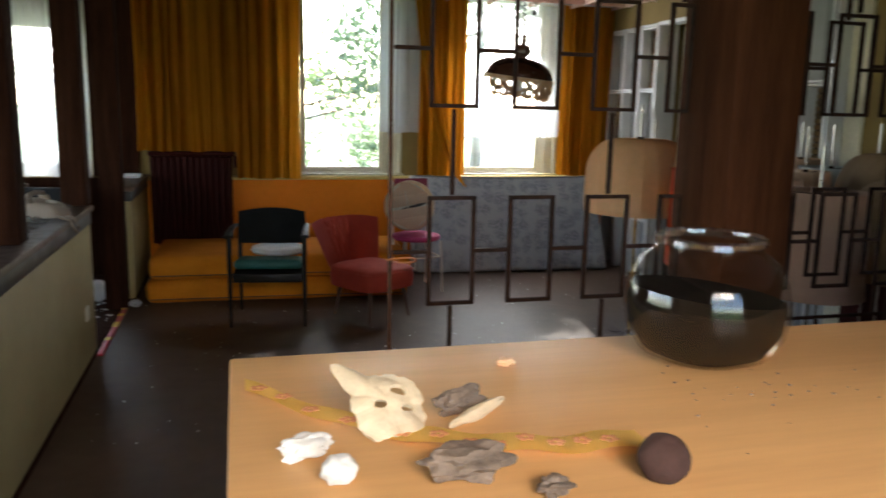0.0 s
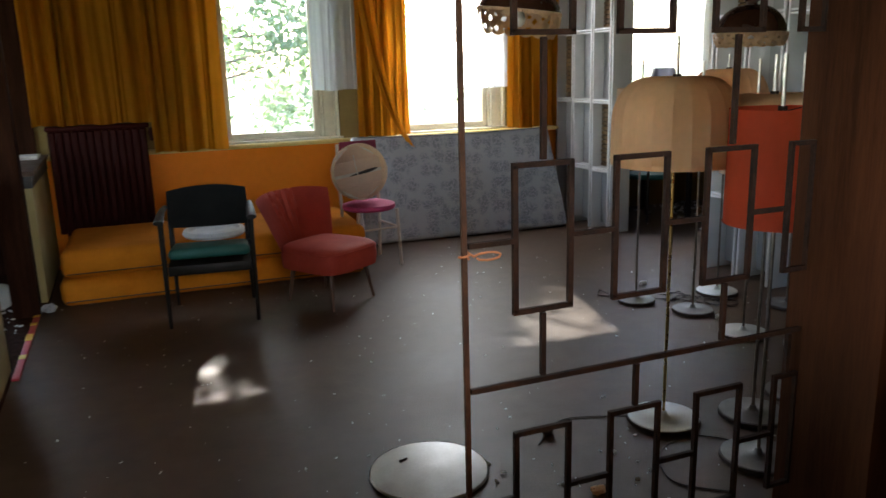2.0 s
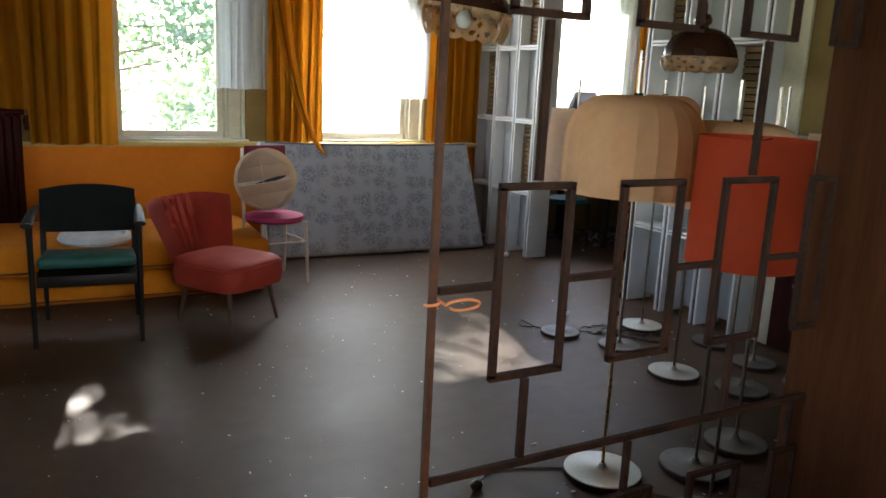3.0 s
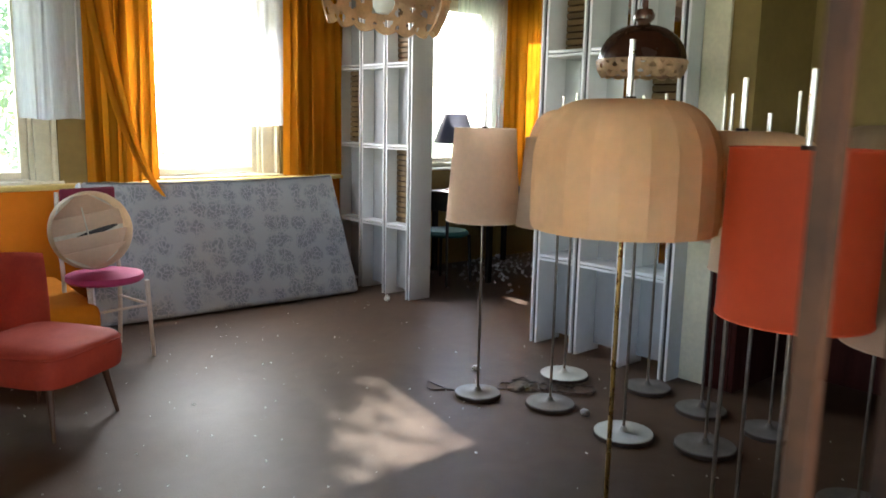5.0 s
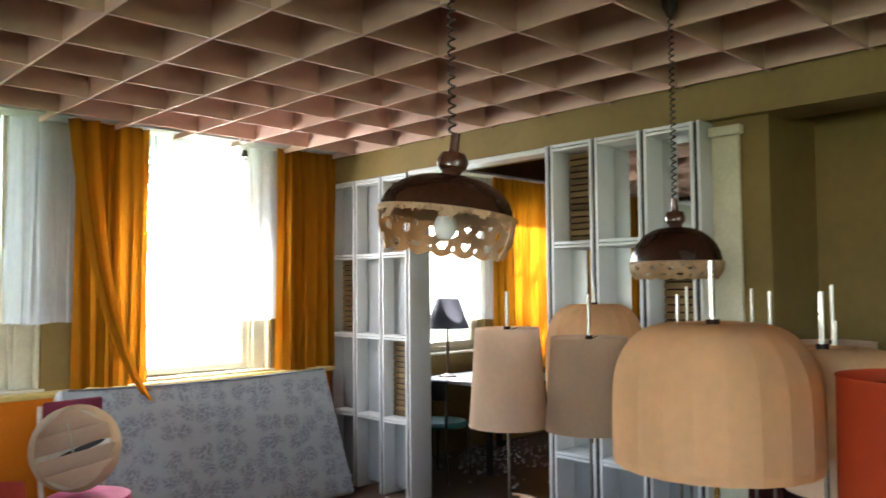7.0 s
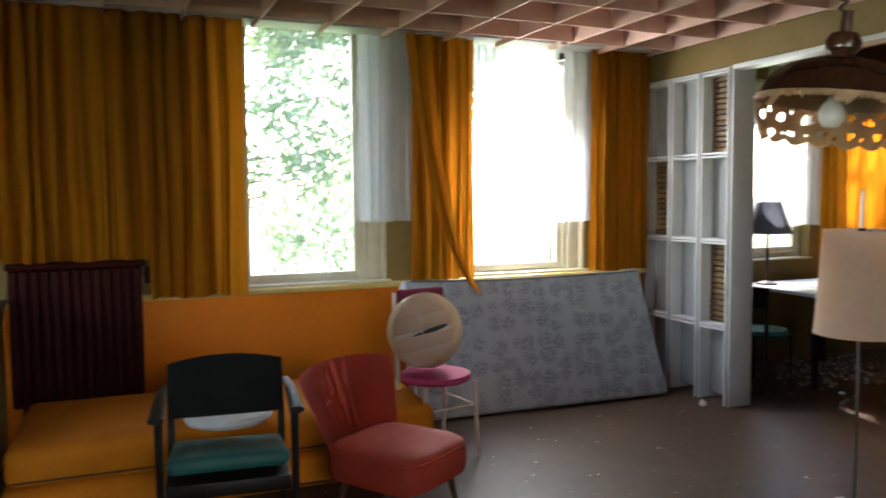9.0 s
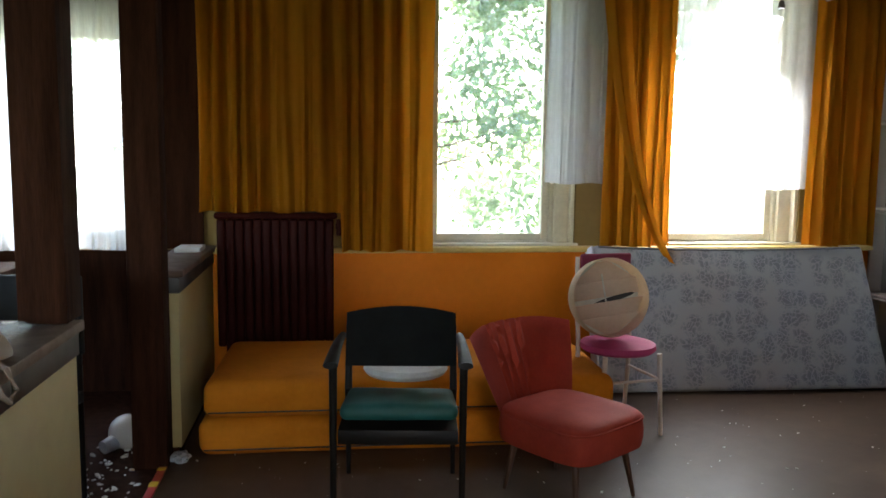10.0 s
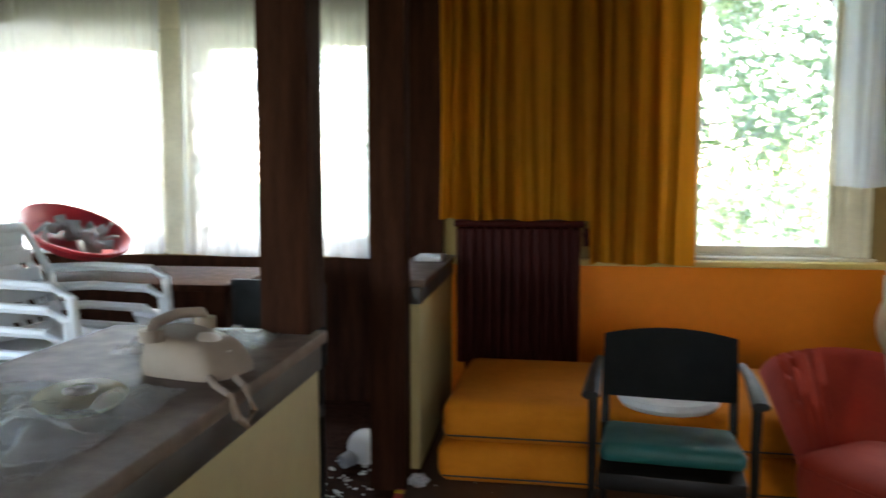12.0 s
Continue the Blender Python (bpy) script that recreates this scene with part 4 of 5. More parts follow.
# ---- pendant lamps ----
def pendant(x, y, z_knob, z_low, r, cord_top, tilt, gone, rise, label):
    p = thing("pendant_lamp", pose(x, y, z_knob, 0, 0, 0), label, "pendant lamp", "pendant lamps")
    h = z_low - z_knob
    tm = Matrix.Rotation(radians(tilt), 4, Vector((0.67, 0.74, 0)))

    def put(bm):
        bmesh.ops.transform(bm, matrix=tm, verts=bm.verts[:])
        return bm

    bm = bmesh.new()
    lathe(bm, [(0.0, 0.075), (0.012, 0.075), (0.013, 0.03), (0.030, 0.024), (0.040, 0.005), (0.038, -0.012), (0.024, -0.026), (0.026, -0.034)], 28)
    part("neck", put(bm), M["ceramic"], p)
    zt = -0.034
    bm = bmesh.new()
    prof = []
    for i in range(10):
        t = i / 9
        prof.append((0.03 + (r - 0.03) * math.sin(t * math.pi / 2) ** 0.85, zt - rise * (1 - math.cos(t * math.pi / 2)) ** 0.9 - 0.010 * t))
    lathe(bm, prof, 72, lambda a, i: 1.008 - 0.020 * abs(math.sin(6 * a)) * min(1, i / 4))
    part("dome", put(thicken(bm, 0.005)), M["ceramic"], p)
    bm = bmesh.new()
    lathe(bm, [(q * 0.955, z - 0.008) for q, z in prof], 40)
    part("inner_glaze", put(bm), M["lace"], p, "cream glazed inside")
    # pierced lace rim
    zr = prof[-1][1]
    depth = abs(h + 0.0) + zr
    n = 15
    bm = bmesh.new()
    cols, rows = n * 12, 15
    grid = []
    for j in range(rows + 1):
        v = j / rows
        ring = []
        for k in range(cols):
            a = 2 * math.pi * k / cols
            rr = r * (1.0 + 0.03 * math.sin(v * math.pi) - 0.13 * v ** 1.8 + 0.018 * math.cos(n * a) * v)
            zz = zr + 0.004 - (depth * (0.90 + 0.12 * abs(math.cos(n * a / 2)))) * v
            ring.append(bm.verts.new((rr * math.cos(a), rr * math.sin(a), zz)))
        grid.append(ring)
    rnd = random.Random(int(x * 100))
    holes = []
    for k in range(n):
        holes.append(((k + 0.5 + rnd.uniform(-0.1, 0.1)) * 12, rnd.uniform(5.6, 6.6), rnd.uniform(1.9, 2.6), rnd.uniform(1.4, 2.1)))
        holes.append(((k + rnd.uniform(-0.1, 0.1)) * 12, rnd.uniform(10.2, 11.4), rnd.uniform(1.7, 2.4), rnd.uniform(1.2, 1.8)))
        holes.append(((k + 0.5) * 12, rnd.uniform(12.4, 13.0), 1.2, 1.0))
        holes.append(((k + rnd.uniform(-0.1, 0.1)) * 12, rnd.uniform(2.6, 3.6), 1.4, 1.1))
    for j in range(rows):
        for k in range(cols):
            hole = any(((((k + 0.5 - hk) + cols / 2) % cols - cols / 2) / hw) ** 2 + ((j + 0.5 - hj) / hh) ** 2 < 1 for hk, hj, hw, hh in holes)
            az = 360 * k / cols
            broken = gone[0] < az < gone[1] and j > 2 + 2.5 * math.sin(k * 0.35) * math.cos(k * 0.11)
            if not hole and not broken:
                bm.faces.new((grid[j][k], grid[j][(k + 1) % cols], grid[j + 1][(k + 1) % cols], grid[j + 1][k]))
    bmesh.ops.delete(bm, geom=[v for v in bm.verts if not v.link_faces], context="VERTS")
    trim = bmesh.new()
    for k in range(44):
        a = 2 * math.pi * k / 44
        bmesh.ops.create_icosphere(trim, subdivisions=1, radius=0.0085, matrix=Matrix.Translation((1.005 * r * math.cos(a), 1.005 * r * math.sin(a), zr - 0.002 - 0.004 * (k % 2))))
    part("scalloped_trim", put(trim), M["lace"], p, "cream scalloped trim round the brim")
    part("lace_rim", put(thicken(bm, 0.004)), M["lace"], p, "cream pierced lace rim")
    bm = bmesh.new()
    lathe(bm, [(0.0, -0.195), (0.016, -0.192), (0.027, -0.178), (0.030, -0.162), (0.025, -0.145), (0.015, -0.128), (0.013, -0.10), (0.0, -0.10)], 24)
    part("bulb", put(bm), M["bulb"], p, "frosted light bulb")
    bm = bmesh.new()
    rod(bm, (0, 0, -0.105), (0, 0, -0.035), 0.018, seg=14)
    part("socket", put(bm), M["cord"], p)
    bm = bmesh.new()
    H = cord_top - z_knob - 0.075
    turns = int(H / 0.024)
    pts = [(0.009 * math.cos(a), 0.009 * math.sin(a), 0.075 + H * a / (turns * 2 * math.pi)) for a in np.linspace(0, turns * 2 * math.pi, turns * 9)]
    part("spiral_cord", tube(bm, pts, 0.003, 5), M["cord"], p, "coiled dark cord")
    bm = bmesh.new()
    lathe(bm, [(0.0, cord_top - z_knob - 0.02), (0.012, cord_top - z_knob - 0.02), (0.030, cord_top - z_knob + 0.02), (0.034, cord_top - z_knob + 0.13), (0.0, cord_top - z_knob + 0.13)], 24)
    part("ceiling_rose", bm, M["cord"], p)
    bm = bmesh.new()
    rod(bm, (0, 0, cord_top - z_knob + 0.131), (0, 0, 3.0 - z_knob), 0.006)
    part("hanger", bm, M["cord"], p)
    return p


pendant(1.172, 3.793, 1.822, 1.590, 0.168, 2.58, 7, (128, 290), 0.086, "brown glazed ceramic pendant lamp with a broken lace rim")
pendant(2.478, 3.91, 1.764, 1.532, 0.166, 2.56, 0, (0, 0), 0.125, "brown glazed ceramic pendant lamp with a lace rim")


def ceiling_hook():
    h = thing("ceiling_spot", pose(2.54, 7.19, CEIL), "small white ceiling spot hanging from the grid", "ceiling spot")
    part("mount", boxed(-0.03, -0.03, -0.012, 0.03, 0.03, 0.02, 0.004), M["cream_paint"], h)
    bm = bmesh.new()
    rod(bm, (0, 0, -0.012), (0.01, -0.01, -0.06), 0.006)
    part("arm", bm, M["cream_paint"], h)
    bm = bmesh.new()
    lathe(bm, [(0.0, -0.06), (0.014, -0.062), (0.020, -0.085), (0.022, -0.11), (0.0, -0.112)], 18)
    part("lamp_holder", bm, M["counter_edge"], h)


ceiling_hook()


# ---- radiator, foam mattresses, bed mattress ----
def radiator():
    r = thing("radiator", pose(-0.935, 7.36, 0.28), "dark red enamelled ribbed radiator under the curtain", "radiator")
    n = 13
    w = 0.70 / n
    part("back_plate", boxed(0.012, 0.055, 0.04, 0.688, 0.075, 0.79), M["radiator"], r)
    for i in range(n):
        bm = bmesh.new()
        box(bm, i * w + 0.0015, 0.0 if i % 2 else 0.006, 0.02, (i + 1) * w - 0.0015, 0.10, 0.80, 0.014, 3)
        part("rib", bm, M["radiator"], r)
    for z in (0.76, 0.06):
        bm = bmesh.new()
        rod(bm, (0.01, 0.05, z), (0.69, 0.05, z), 0.02)
        part("pipe", bm, M["radiator"], r)
    part("top_cover", boxed(-0.012, -0.02, 0.803, 0.722, 0.115, 0.842, 0.018, 4), M["radiator"], r)
    bm = bmesh.new()
    rod(bm, (0.71, 0.03, 0.76), (0.75, 0.03, 0.76), 0.014)
    rod(bm, (0.735, 0.03, 0.70), (0.735, 0.03, 0.80), 0.02)
    part("valve", bm, M["radiator"], r)
    for x in (0.05, 0.63):
        part("foot", boxed(x, 0.02, -0.28, x + 0.03, 0.08, 0.03), M["radiator"], r)


radiator()


def cushion(bm, x0, y0, z0, x1, y1, z1, rad, puff=0.0, seed=0):
    box(bm, x0, y0, z0, x1, y1, z1, rad, 4)
    bmesh.ops.subdivide_edges(bm, edges=[e for e in bm.edges if e.calc_length() > 0.15], cuts=9, use_grid_fill=True)
    cx, cy, cz = (x0 + x1) / 2, (y0 + y1) / 2, (z0 + z1) / 2
    for v in bm.verts:
        u, w = (v.co.x - cx) / (x1 - x0) * 2, (v.co.y - cy) / (y1 - y0) * 2
        f = max(0, 1 - u * u) * max(0, 1 - w * w)
        v.co.z += puff * f * (1 if v.co.z > cz else -0.1)
        nz = noise.noise(v.co * 3 + Vector((seed, 0, 0))) * 0.006
        v.co += Vector((nz, nz * 0.7, nz))
    return bm


def foam_mattress(z0, z1, dx, seed, label):
    f = thing("foam_mattress", pose(-0.90, 6.33, z0, 0, 0, -2.0), label, "foam mattress", "stacked foam mattresses")
    bm = bmesh.new()
    cushion(bm, 0 + dx, 0, 0, 2.06 + dx, 0.93, z1 - z0 - 0.003, 0.055, 0.006, seed)
    cover = part("cover", bm, M["foam"], f)
    bm = bmesh.new()
    zc = 0.035
    tube(bm, [(0.03 + dx, -0.004, zc), (1.0 + dx, -0.006, zc + 0.003), (2.02 + dx, -0.004, zc)], 0.004)
    part("seam", bm, M["counter_edge"], cover, "dark seam")


foam_mattress(0.0, 0.185, 0.0, 1, "mustard foam mattress at the bottom of a stack")
foam_mattress(0.185, 0.37, 0.02, 2, "mustard foam mattress lying on another like a sofa")


def bed_mattress():
    L, H, T = 1.93, 0.96, 0.15
    m = thing("bed_mattress", Matrix.Translation((1.41, 7.07, 0.004)) @ Matrix.Rotation(radians(-3.2), 4, "Z") @ Matrix.Rotation(radians(-17), 4, "X"),
              "grey-blue damask mattress leaning on the window wall", "mattress")
    bm = bmesh.new()
    box(bm, 0, 0.0, 0.02, L, T, H, 0.03, 3)
    bmesh.ops.subdivide_edges(bm, edges=[e for e in bm.edges if e.calc_length() > 0.2], cuts=12, use_grid_fill=True)
    for v in bm.verts:
        u, w = v.co.x / L, v.co.z / H
        sag = 0.012 * math.sin(u * math.pi * 2 + 0.6)
        v.co.z -= 0.022 * math.sin(u * math.pi) * w
        v.co.x -= 0.10 * w * (u - 0.0) * 0.9 * (1 if u > 0.5 else 0.0) * (u - 0.5) * 2
        v.co.y += sag + 0.006 * noise.noise(v.co * 4)
    body = part("ticking", bm, M["mattress"], m)
    bm = bmesh.new()
    tube(bm, [(x, -0.002 + 0.012 * math.sin(x / L * math.pi * 2 + 0.6), H - 0.022 * math.sin(x / L * math.pi) - 0.012) for x in np.linspace(0.03, L - 0.12, 30)], 0.007)
    part("piping", bm, M["piping"], body, "dark piping along the edge")
    part("side_border", boxed(-0.016, 0.012, 0.04, -0.001, T + 0.005, H - 0.005, 0.006), M["border"], m, "white border at the mattress end")


bed_mattress()


# ---- chairs ----
def armchair_black():
    c = thing("armchair", pose(0.02, 5.76, 0, 0, 0, -7), "black wooden armchair with a teal vinyl seat and black back", "armchair")
    W, D = 0.255, 0.25

    def tipped_seat():
        bm = cushion(bmesh.new(), -0.235, -0.22, 0.0, 0.235, 0.19, 0.066, 0.030, 0.010, 3)
        bmesh.ops.transform(bm, matrix=pose(0, 0, 0.383, -6.0, 0, 0), verts=bm.verts[:])
        return bm

    part("seat", tipped_seat(), M["teal"], c, "teal vinyl seat")
    part("seat_frame", boxed(-0.238, -0.232, 0.318, 0.238, 0.19, 0.378, 0.006), M["black_wood"], c)

    def back(u, v):
        x = -0.245 + 0.49 * u
        bow = 0.030 * (1 - (2 * u - 1) ** 2)
        z = 0.522 + (0.235 + 0.026 * (1 - (2 * u - 1) ** 2)) * v + 0.010 * (2 * u - 1) ** 2 * (1 - v)
        return (x, 0.175 + bow + 0.07 * v, z)

    part("backrest", thicken(shell(back, 24, 8), 0.035), M["black_leather"], c, "black vinyl backrest")
    for s in (-1, 1):
        bm = bmesh.new()
        rod(bm, (s * W, -D + 0.02, 0.0), (s * W, -D + 0.02, 0.645), 0.012, 0.017, 10)
        part("leg", bm, M["black_wood"], c)
        bm = bmesh.new()
        rod(bm, (s * (W - 0.015), D + 0.02, 0.0), (s * (W - 0.02), D - 0.04, 0.42), 0.011, 0.017, 10)
        rod(bm, (s * (W - 0.02), D - 0.04, 0.42), (s * (W - 0.02), D + 0.01, 0.70), 0.017, 0.014, 10)
        part("leg", bm, M["black_wood"], c)

        def arm(u, v, s=s):
            y = -D - 0.015 + (2 * D + 0.0) * u
            wv = 0.030 * (1 - 0.45 * u)
            a = v * 2 * math.pi
            return (s * (W + 0.006) + wv * math.cos(a), y, 0.658 + 0.014 * math.sin(a) + 0.012 * math.sin(u * math.pi) - 0.012 * (1 - u) ** 3)
        bm = shell(arm, 14, 14)
        bmesh.ops.remove_doubles(bm, verts=bm.verts[:], dist=0.0005)
        bmesh.ops.holes_fill(bm, edges=bm.edges[:], sides=20)
        part("armrest", bm, M["black_wood"], c)


armchair_black()


def cocktail_chair():
    c = thing("cocktail_chair", pose(0.745, 5.73, 0, 0, 0, 33) @ Matrix.Diagonal((0.95, 0.95, 0.97, 1)), "salmon-red upholstered cocktail chair with a fluted back", "armchair")

    def seat(u, v):
        a = u * 2 * math.pi
        k = 5.0
        ca, sa = math.cos(a), math.sin(a)
        r = 1 / (abs(ca) ** k + abs(sa) ** k) ** (1 / k)
        t = v
        if t < 0.12:
            s, z = t / 0.12, 0.245
        elif t < 0.75:
            s, z = 1.0 + 0.03 * math.sin((t - 0.12) / 0.63 * math.pi), 0.245 + 0.13 * (t - 0.12) / 0.63
        else:
            q = (t - 0.75) / 0.25
            s, z = math.cos(q * math.pi / 2) ** 0.5, 0.375 + 0.045 * math.sin(q * math.pi / 2)
        front = 1 - 0.06 * max(0, sa)
        return (0.255 * r * ca * s * front, 0.265 * r * sa * s - 0.02, z)

    bm = shell(seat, 64, 40)
    bmesh.ops.remove_doubles(bm, verts=bm.verts[:], dist=0.0006)
    body = part("seat", bm, M["red_fabric"], c)
    bm = bmesh.new()
    pts = []
    for a in np.linspace(0, 2 * math.pi, 65):
        ca, sa = math.cos(a), math.sin(a)
        r = 1 / (abs(ca) ** 5.0 + abs(sa) ** 5.0) ** (1 / 5.0)
        pts.append((0.258 * r * ca * (1 - 0.06 * max(0, sa)), 0.268 * r * sa - 0.02, 0.372))
    part("piping", tube(bm, pts, 0.005), M["red_fabric"], body)

    def back(u, v):
        q = 2 * u - 1
        half = 0.225 + 0.125 * v ** 0.85
        groove = sum(math.exp(-((q - k * (0.8 + 0.2 * v)) / 0.028) ** 2) for k in (-0.44, -0.23, -0.02, 0.19)) * min(1, 1.5 * v)
        x = half * q
        y = 0.235 + 0.125 * v + 0.03 * v * v - 0.105 * abs(q) ** 2.2 * (0.75 + 0.25 * v) + 0.013 * groove
        z = 0.30 + 0.435 * v - 0.030 * abs(q) ** 3 * v - 0.008 * groove * v ** 6
        return (x, y, z)

    bm = thicken(shell(back, 120, 24), -0.07)
    bmesh.ops.bevel(bm, geom=[e for e in bm.edges if e.calc_face_angle(0) > 1.0], offset=0.026, segments=4, affect="EDGES")
    part("backrest", bm, M["red_fabric"], c, "fluted salmon-red backrest")
    for x, y in ((-0.17, -0.19), (0.17, -0.19), (-0.15, 0.17), (0.15, 0.17)):
        bm = bmesh.new()
        rod(bm, (x * 1.22, y * 1.22, 0), (x, y, 0.25), 0.009, 0.019, 12)
        part("leg", bm, M["leg_wood"], c)


cocktail_chair()


def white_chair():
    c = thing("side_chair", pose(1.28, 6.52, 0, 0, 0, 8), "cream painted chair with a magenta seat and crimson back", "chair")
    bm = bmesh.new()
    lathe(bm, [(0.0, 0.435), (0.19, 0.435), (0.205, 0.45), (0.20, 0.475), (0.15, 0.488), (0.0, 0.492)], 36)
    part("seat", bm, M["magenta"], c, "round magenta seat cushion")
    for x, y in ((-0.16, -0.16), (0.16, -0.16)):
        bm = bmesh.new()
        rod(bm, (x * 1.1, y * 1.1, 0), (x, y, 0.44), 0.011, 0.014)
        part("leg", bm, M["cream_paint"], c)
    for x in (-0.16, 0.16):
        bm = bmesh.new()
        tube(bm, [(x * 1.08, 0.21, 0), (x, 0.16, 0.25), (x, 0.15, 0.45), (x, 0.19, 0.70), (x * 0.9, 0.22, 0.92)], 0.013, 8)
        part("leg", bm, M["cream_paint"], c)
    bm = bmesh.new()
    for z in (0.30,):
        rod(bm, (-0.165, -0.165, z), (0.165, -0.165, z), 0.008)
        rod(bm, (-0.165, -0.165, z), (-0.16, 0.165, z), 0.008)
        rod(bm, (0.165, -0.165, z), (0.16, 0.165, z), 0.008)
    part("stretcher", bm, M["cream_paint"], c)
    bm = bmesh.new()
    box(bm, -0.135, 0.185, 0.70, 0.175, 0.215, 0.938, 0.012, 3)
    part("backrest", bm, M["pad"], c, "dark crimson back pad")


white_chair()


def round_frame():
    """A round shade seen from below, leaning on the chair's back."""
    r = thing("round_lampshade", Matrix.Translation((1.215, 6.49, 0.728)) @ Matrix.Rotation(radians(80), 4, "X") @ Matrix.Rotation(radians(8), 4, "Z"),
              "round pale lampshade leaning on a chair, its inside showing", "lampshade")
    bm = bmesh.new()
    lathe(bm, [(0.208, 0.03), (0.213, 0.01), (0.210, -0.06), (0.20, -0.10)], 56)
    part("rim", thicken(bm, 0.010), M["ring_wood"], r, "pale wooden rim")
    bm = bmesh.new()
    lathe(bm, [(0.0, -0.095), (0.10, -0.096), (0.20, -0.098)], 48)
    part("backing", bm, M["basket"], r, "pale woven backing")
    # solid dark lens standing in for the shade between two strips
    bm = bmesh.new()
    bmesh.ops.create_icosphere(bm, subdivisions=3, radius=1, matrix=Matrix.Translation((0.04, -0.012, -0.05)) @ Matrix.Rotation(radians(7), 4, "Z") @ Matrix.Diagonal((0.12, 0.014, 0.004, 1)))
    part("gap", bm, M["counter_edge"], r, "dark sliver drawn as the shaded gap between the strips")
    for y0, y1, tilt in ((-0.20, -0.098, 16), (-0.112, -0.018, 24), (-0.002, 0.095, 26), (0.082, 0.20, 22)):
        yc = (y0 + y1) / 2
        h = math.sqrt(0.203 ** 2 - min(abs(y0), abs(y1)) ** 2) * 0.97
        hm = math.sqrt(max(0.0, 0.203 ** 2 - max(abs(y0), abs(y1)) ** 2)) * 0.97
        bm = boxed(-h, y0 - yc, -0.004, h, y1 - yc, 0.004, 0.002)
        for v in bm.verts:
            out = abs(v.co.y + yc) > min(abs(y0), abs(y1)) + 0.01
            if out:
                v.co.x *= max(hm, 0.03) / h
        bmesh.ops.transform(bm, matrix=Matrix.Translation((0, yc, -0.05)) @ Matrix.Rotation(radians(tilt), 4, "X"), verts=bm.verts[:])
        part("strip", bm, M["shade_taupe"], r, "beige strip")
    part("cross_strip", boxed(-0.020, -0.02, -0.028, -0.012, 0.13, -0.022, 0.002), M["basket"], r)


round_frame()


def white_ring():
    bm = bmesh.new()
    lathe(bm, [(0.20, 0.0), (0.215, 0.02), (0.205, 0.045), (0.175, 0.05), (0.165, 0.028), (0.0, 0.022)], 48)
    lathe(bm, [(0.20, 0.0), (0.0, 0.002)], 48)
    ob = solid("round_diffuser", bm, M["base_white"], "round white lamp diffuser lying on the foam mattress", "lamp diffuser")
    ob.matrix_world = pose(0.115, 6.43, 0.372)


white_ring()


# ---- side room ----
def garden_chair(x, y, z, turn, label):
    c = thing("garden_chair", pose(x, y, z, 0, 0, turn), label, "garden chair", "stacked garden chairs")

    def seat(u, v):
        return (-0.22 + 0.44 * u, -0.22 + 0.44 * v, 0.40 + 0.02 * (2 * v - 1) ** 2 - 0.015 * math.sin(u * math.pi))
    part("seat", thicken(shell(seat, 10, 10), 0.008), M["plastic_white"], c)
    for k in range(5):
        z0 = 0.46 + 0.066 * k
        w = 0.21 - 0.006 * k
        part("back_slat", boxed(-w, 0.235 + 0.03 * k, z0, w, 0.245 + 0.03 * k, z0 + 0.05, 0.004), M["plastic_white"], c)
    for s in (-1, 1):
        bm = bmesh.new()
        tube(bm, [(s * 0.20, 0.22, 0.40), (s * 0.215, 0.27, 0.62), (s * 0.20, 0.37, 0.79)], 0.014, 8)
        part("back_post", bm, M["plastic_white"], c)
        bm = bmesh.new()
        tube(bm, [(s * 0.25, -0.24, 0.0), (s * 0.255, -0.22, 0.40), (s * 0.26, -0.20, 0.60), (s * 0.26, -0.14, 0.635), (s * 0.26, 0.10, 0.64), (s * 0.235, 0.28, 0.63)], 0.017, 8)
        part("armrest", bm, M["plastic_white"], c)
        bm = bmesh.new()
        tube(bm, [(s * 0.25, 0.30, 0.0), (s * 0.23, 0.24, 0.40)], 0.016, 8)
        part("leg", bm, M["plastic_white"], c)
    part("top_rail", boxed(-0.20, 0.355, 0.77, 0.20, 0.385, 0.81, 0.012), M["plastic_white"], c)


for k in range(6):
    garden_chair(-2.15 + 0.016 * k, 5.50, 0.076 * k, 85, "white plastic garden chair in a stack")
garden_chair(-1.85, 6.35, 0.0, 160, "white plastic garden chair standing alone")


def side_table():
    t = thing("side_table", pose(-2.35, 6.55, 0), "dark side-room table under the window", "table")
    part("tabletop", boxed(-0.9, -0.35, 0.86, 0.55, 0.35, 0.89, 0.004), M["dark_wood"], t)
    for x in (-0.85, 0.50):
        for y in (-0.31, 0.31):
            part("leg", boxed(x - 0.025, y - 0.025, 0, x + 0.025, y + 0.025, 0.859), M["dark_wood"], t)


side_table()


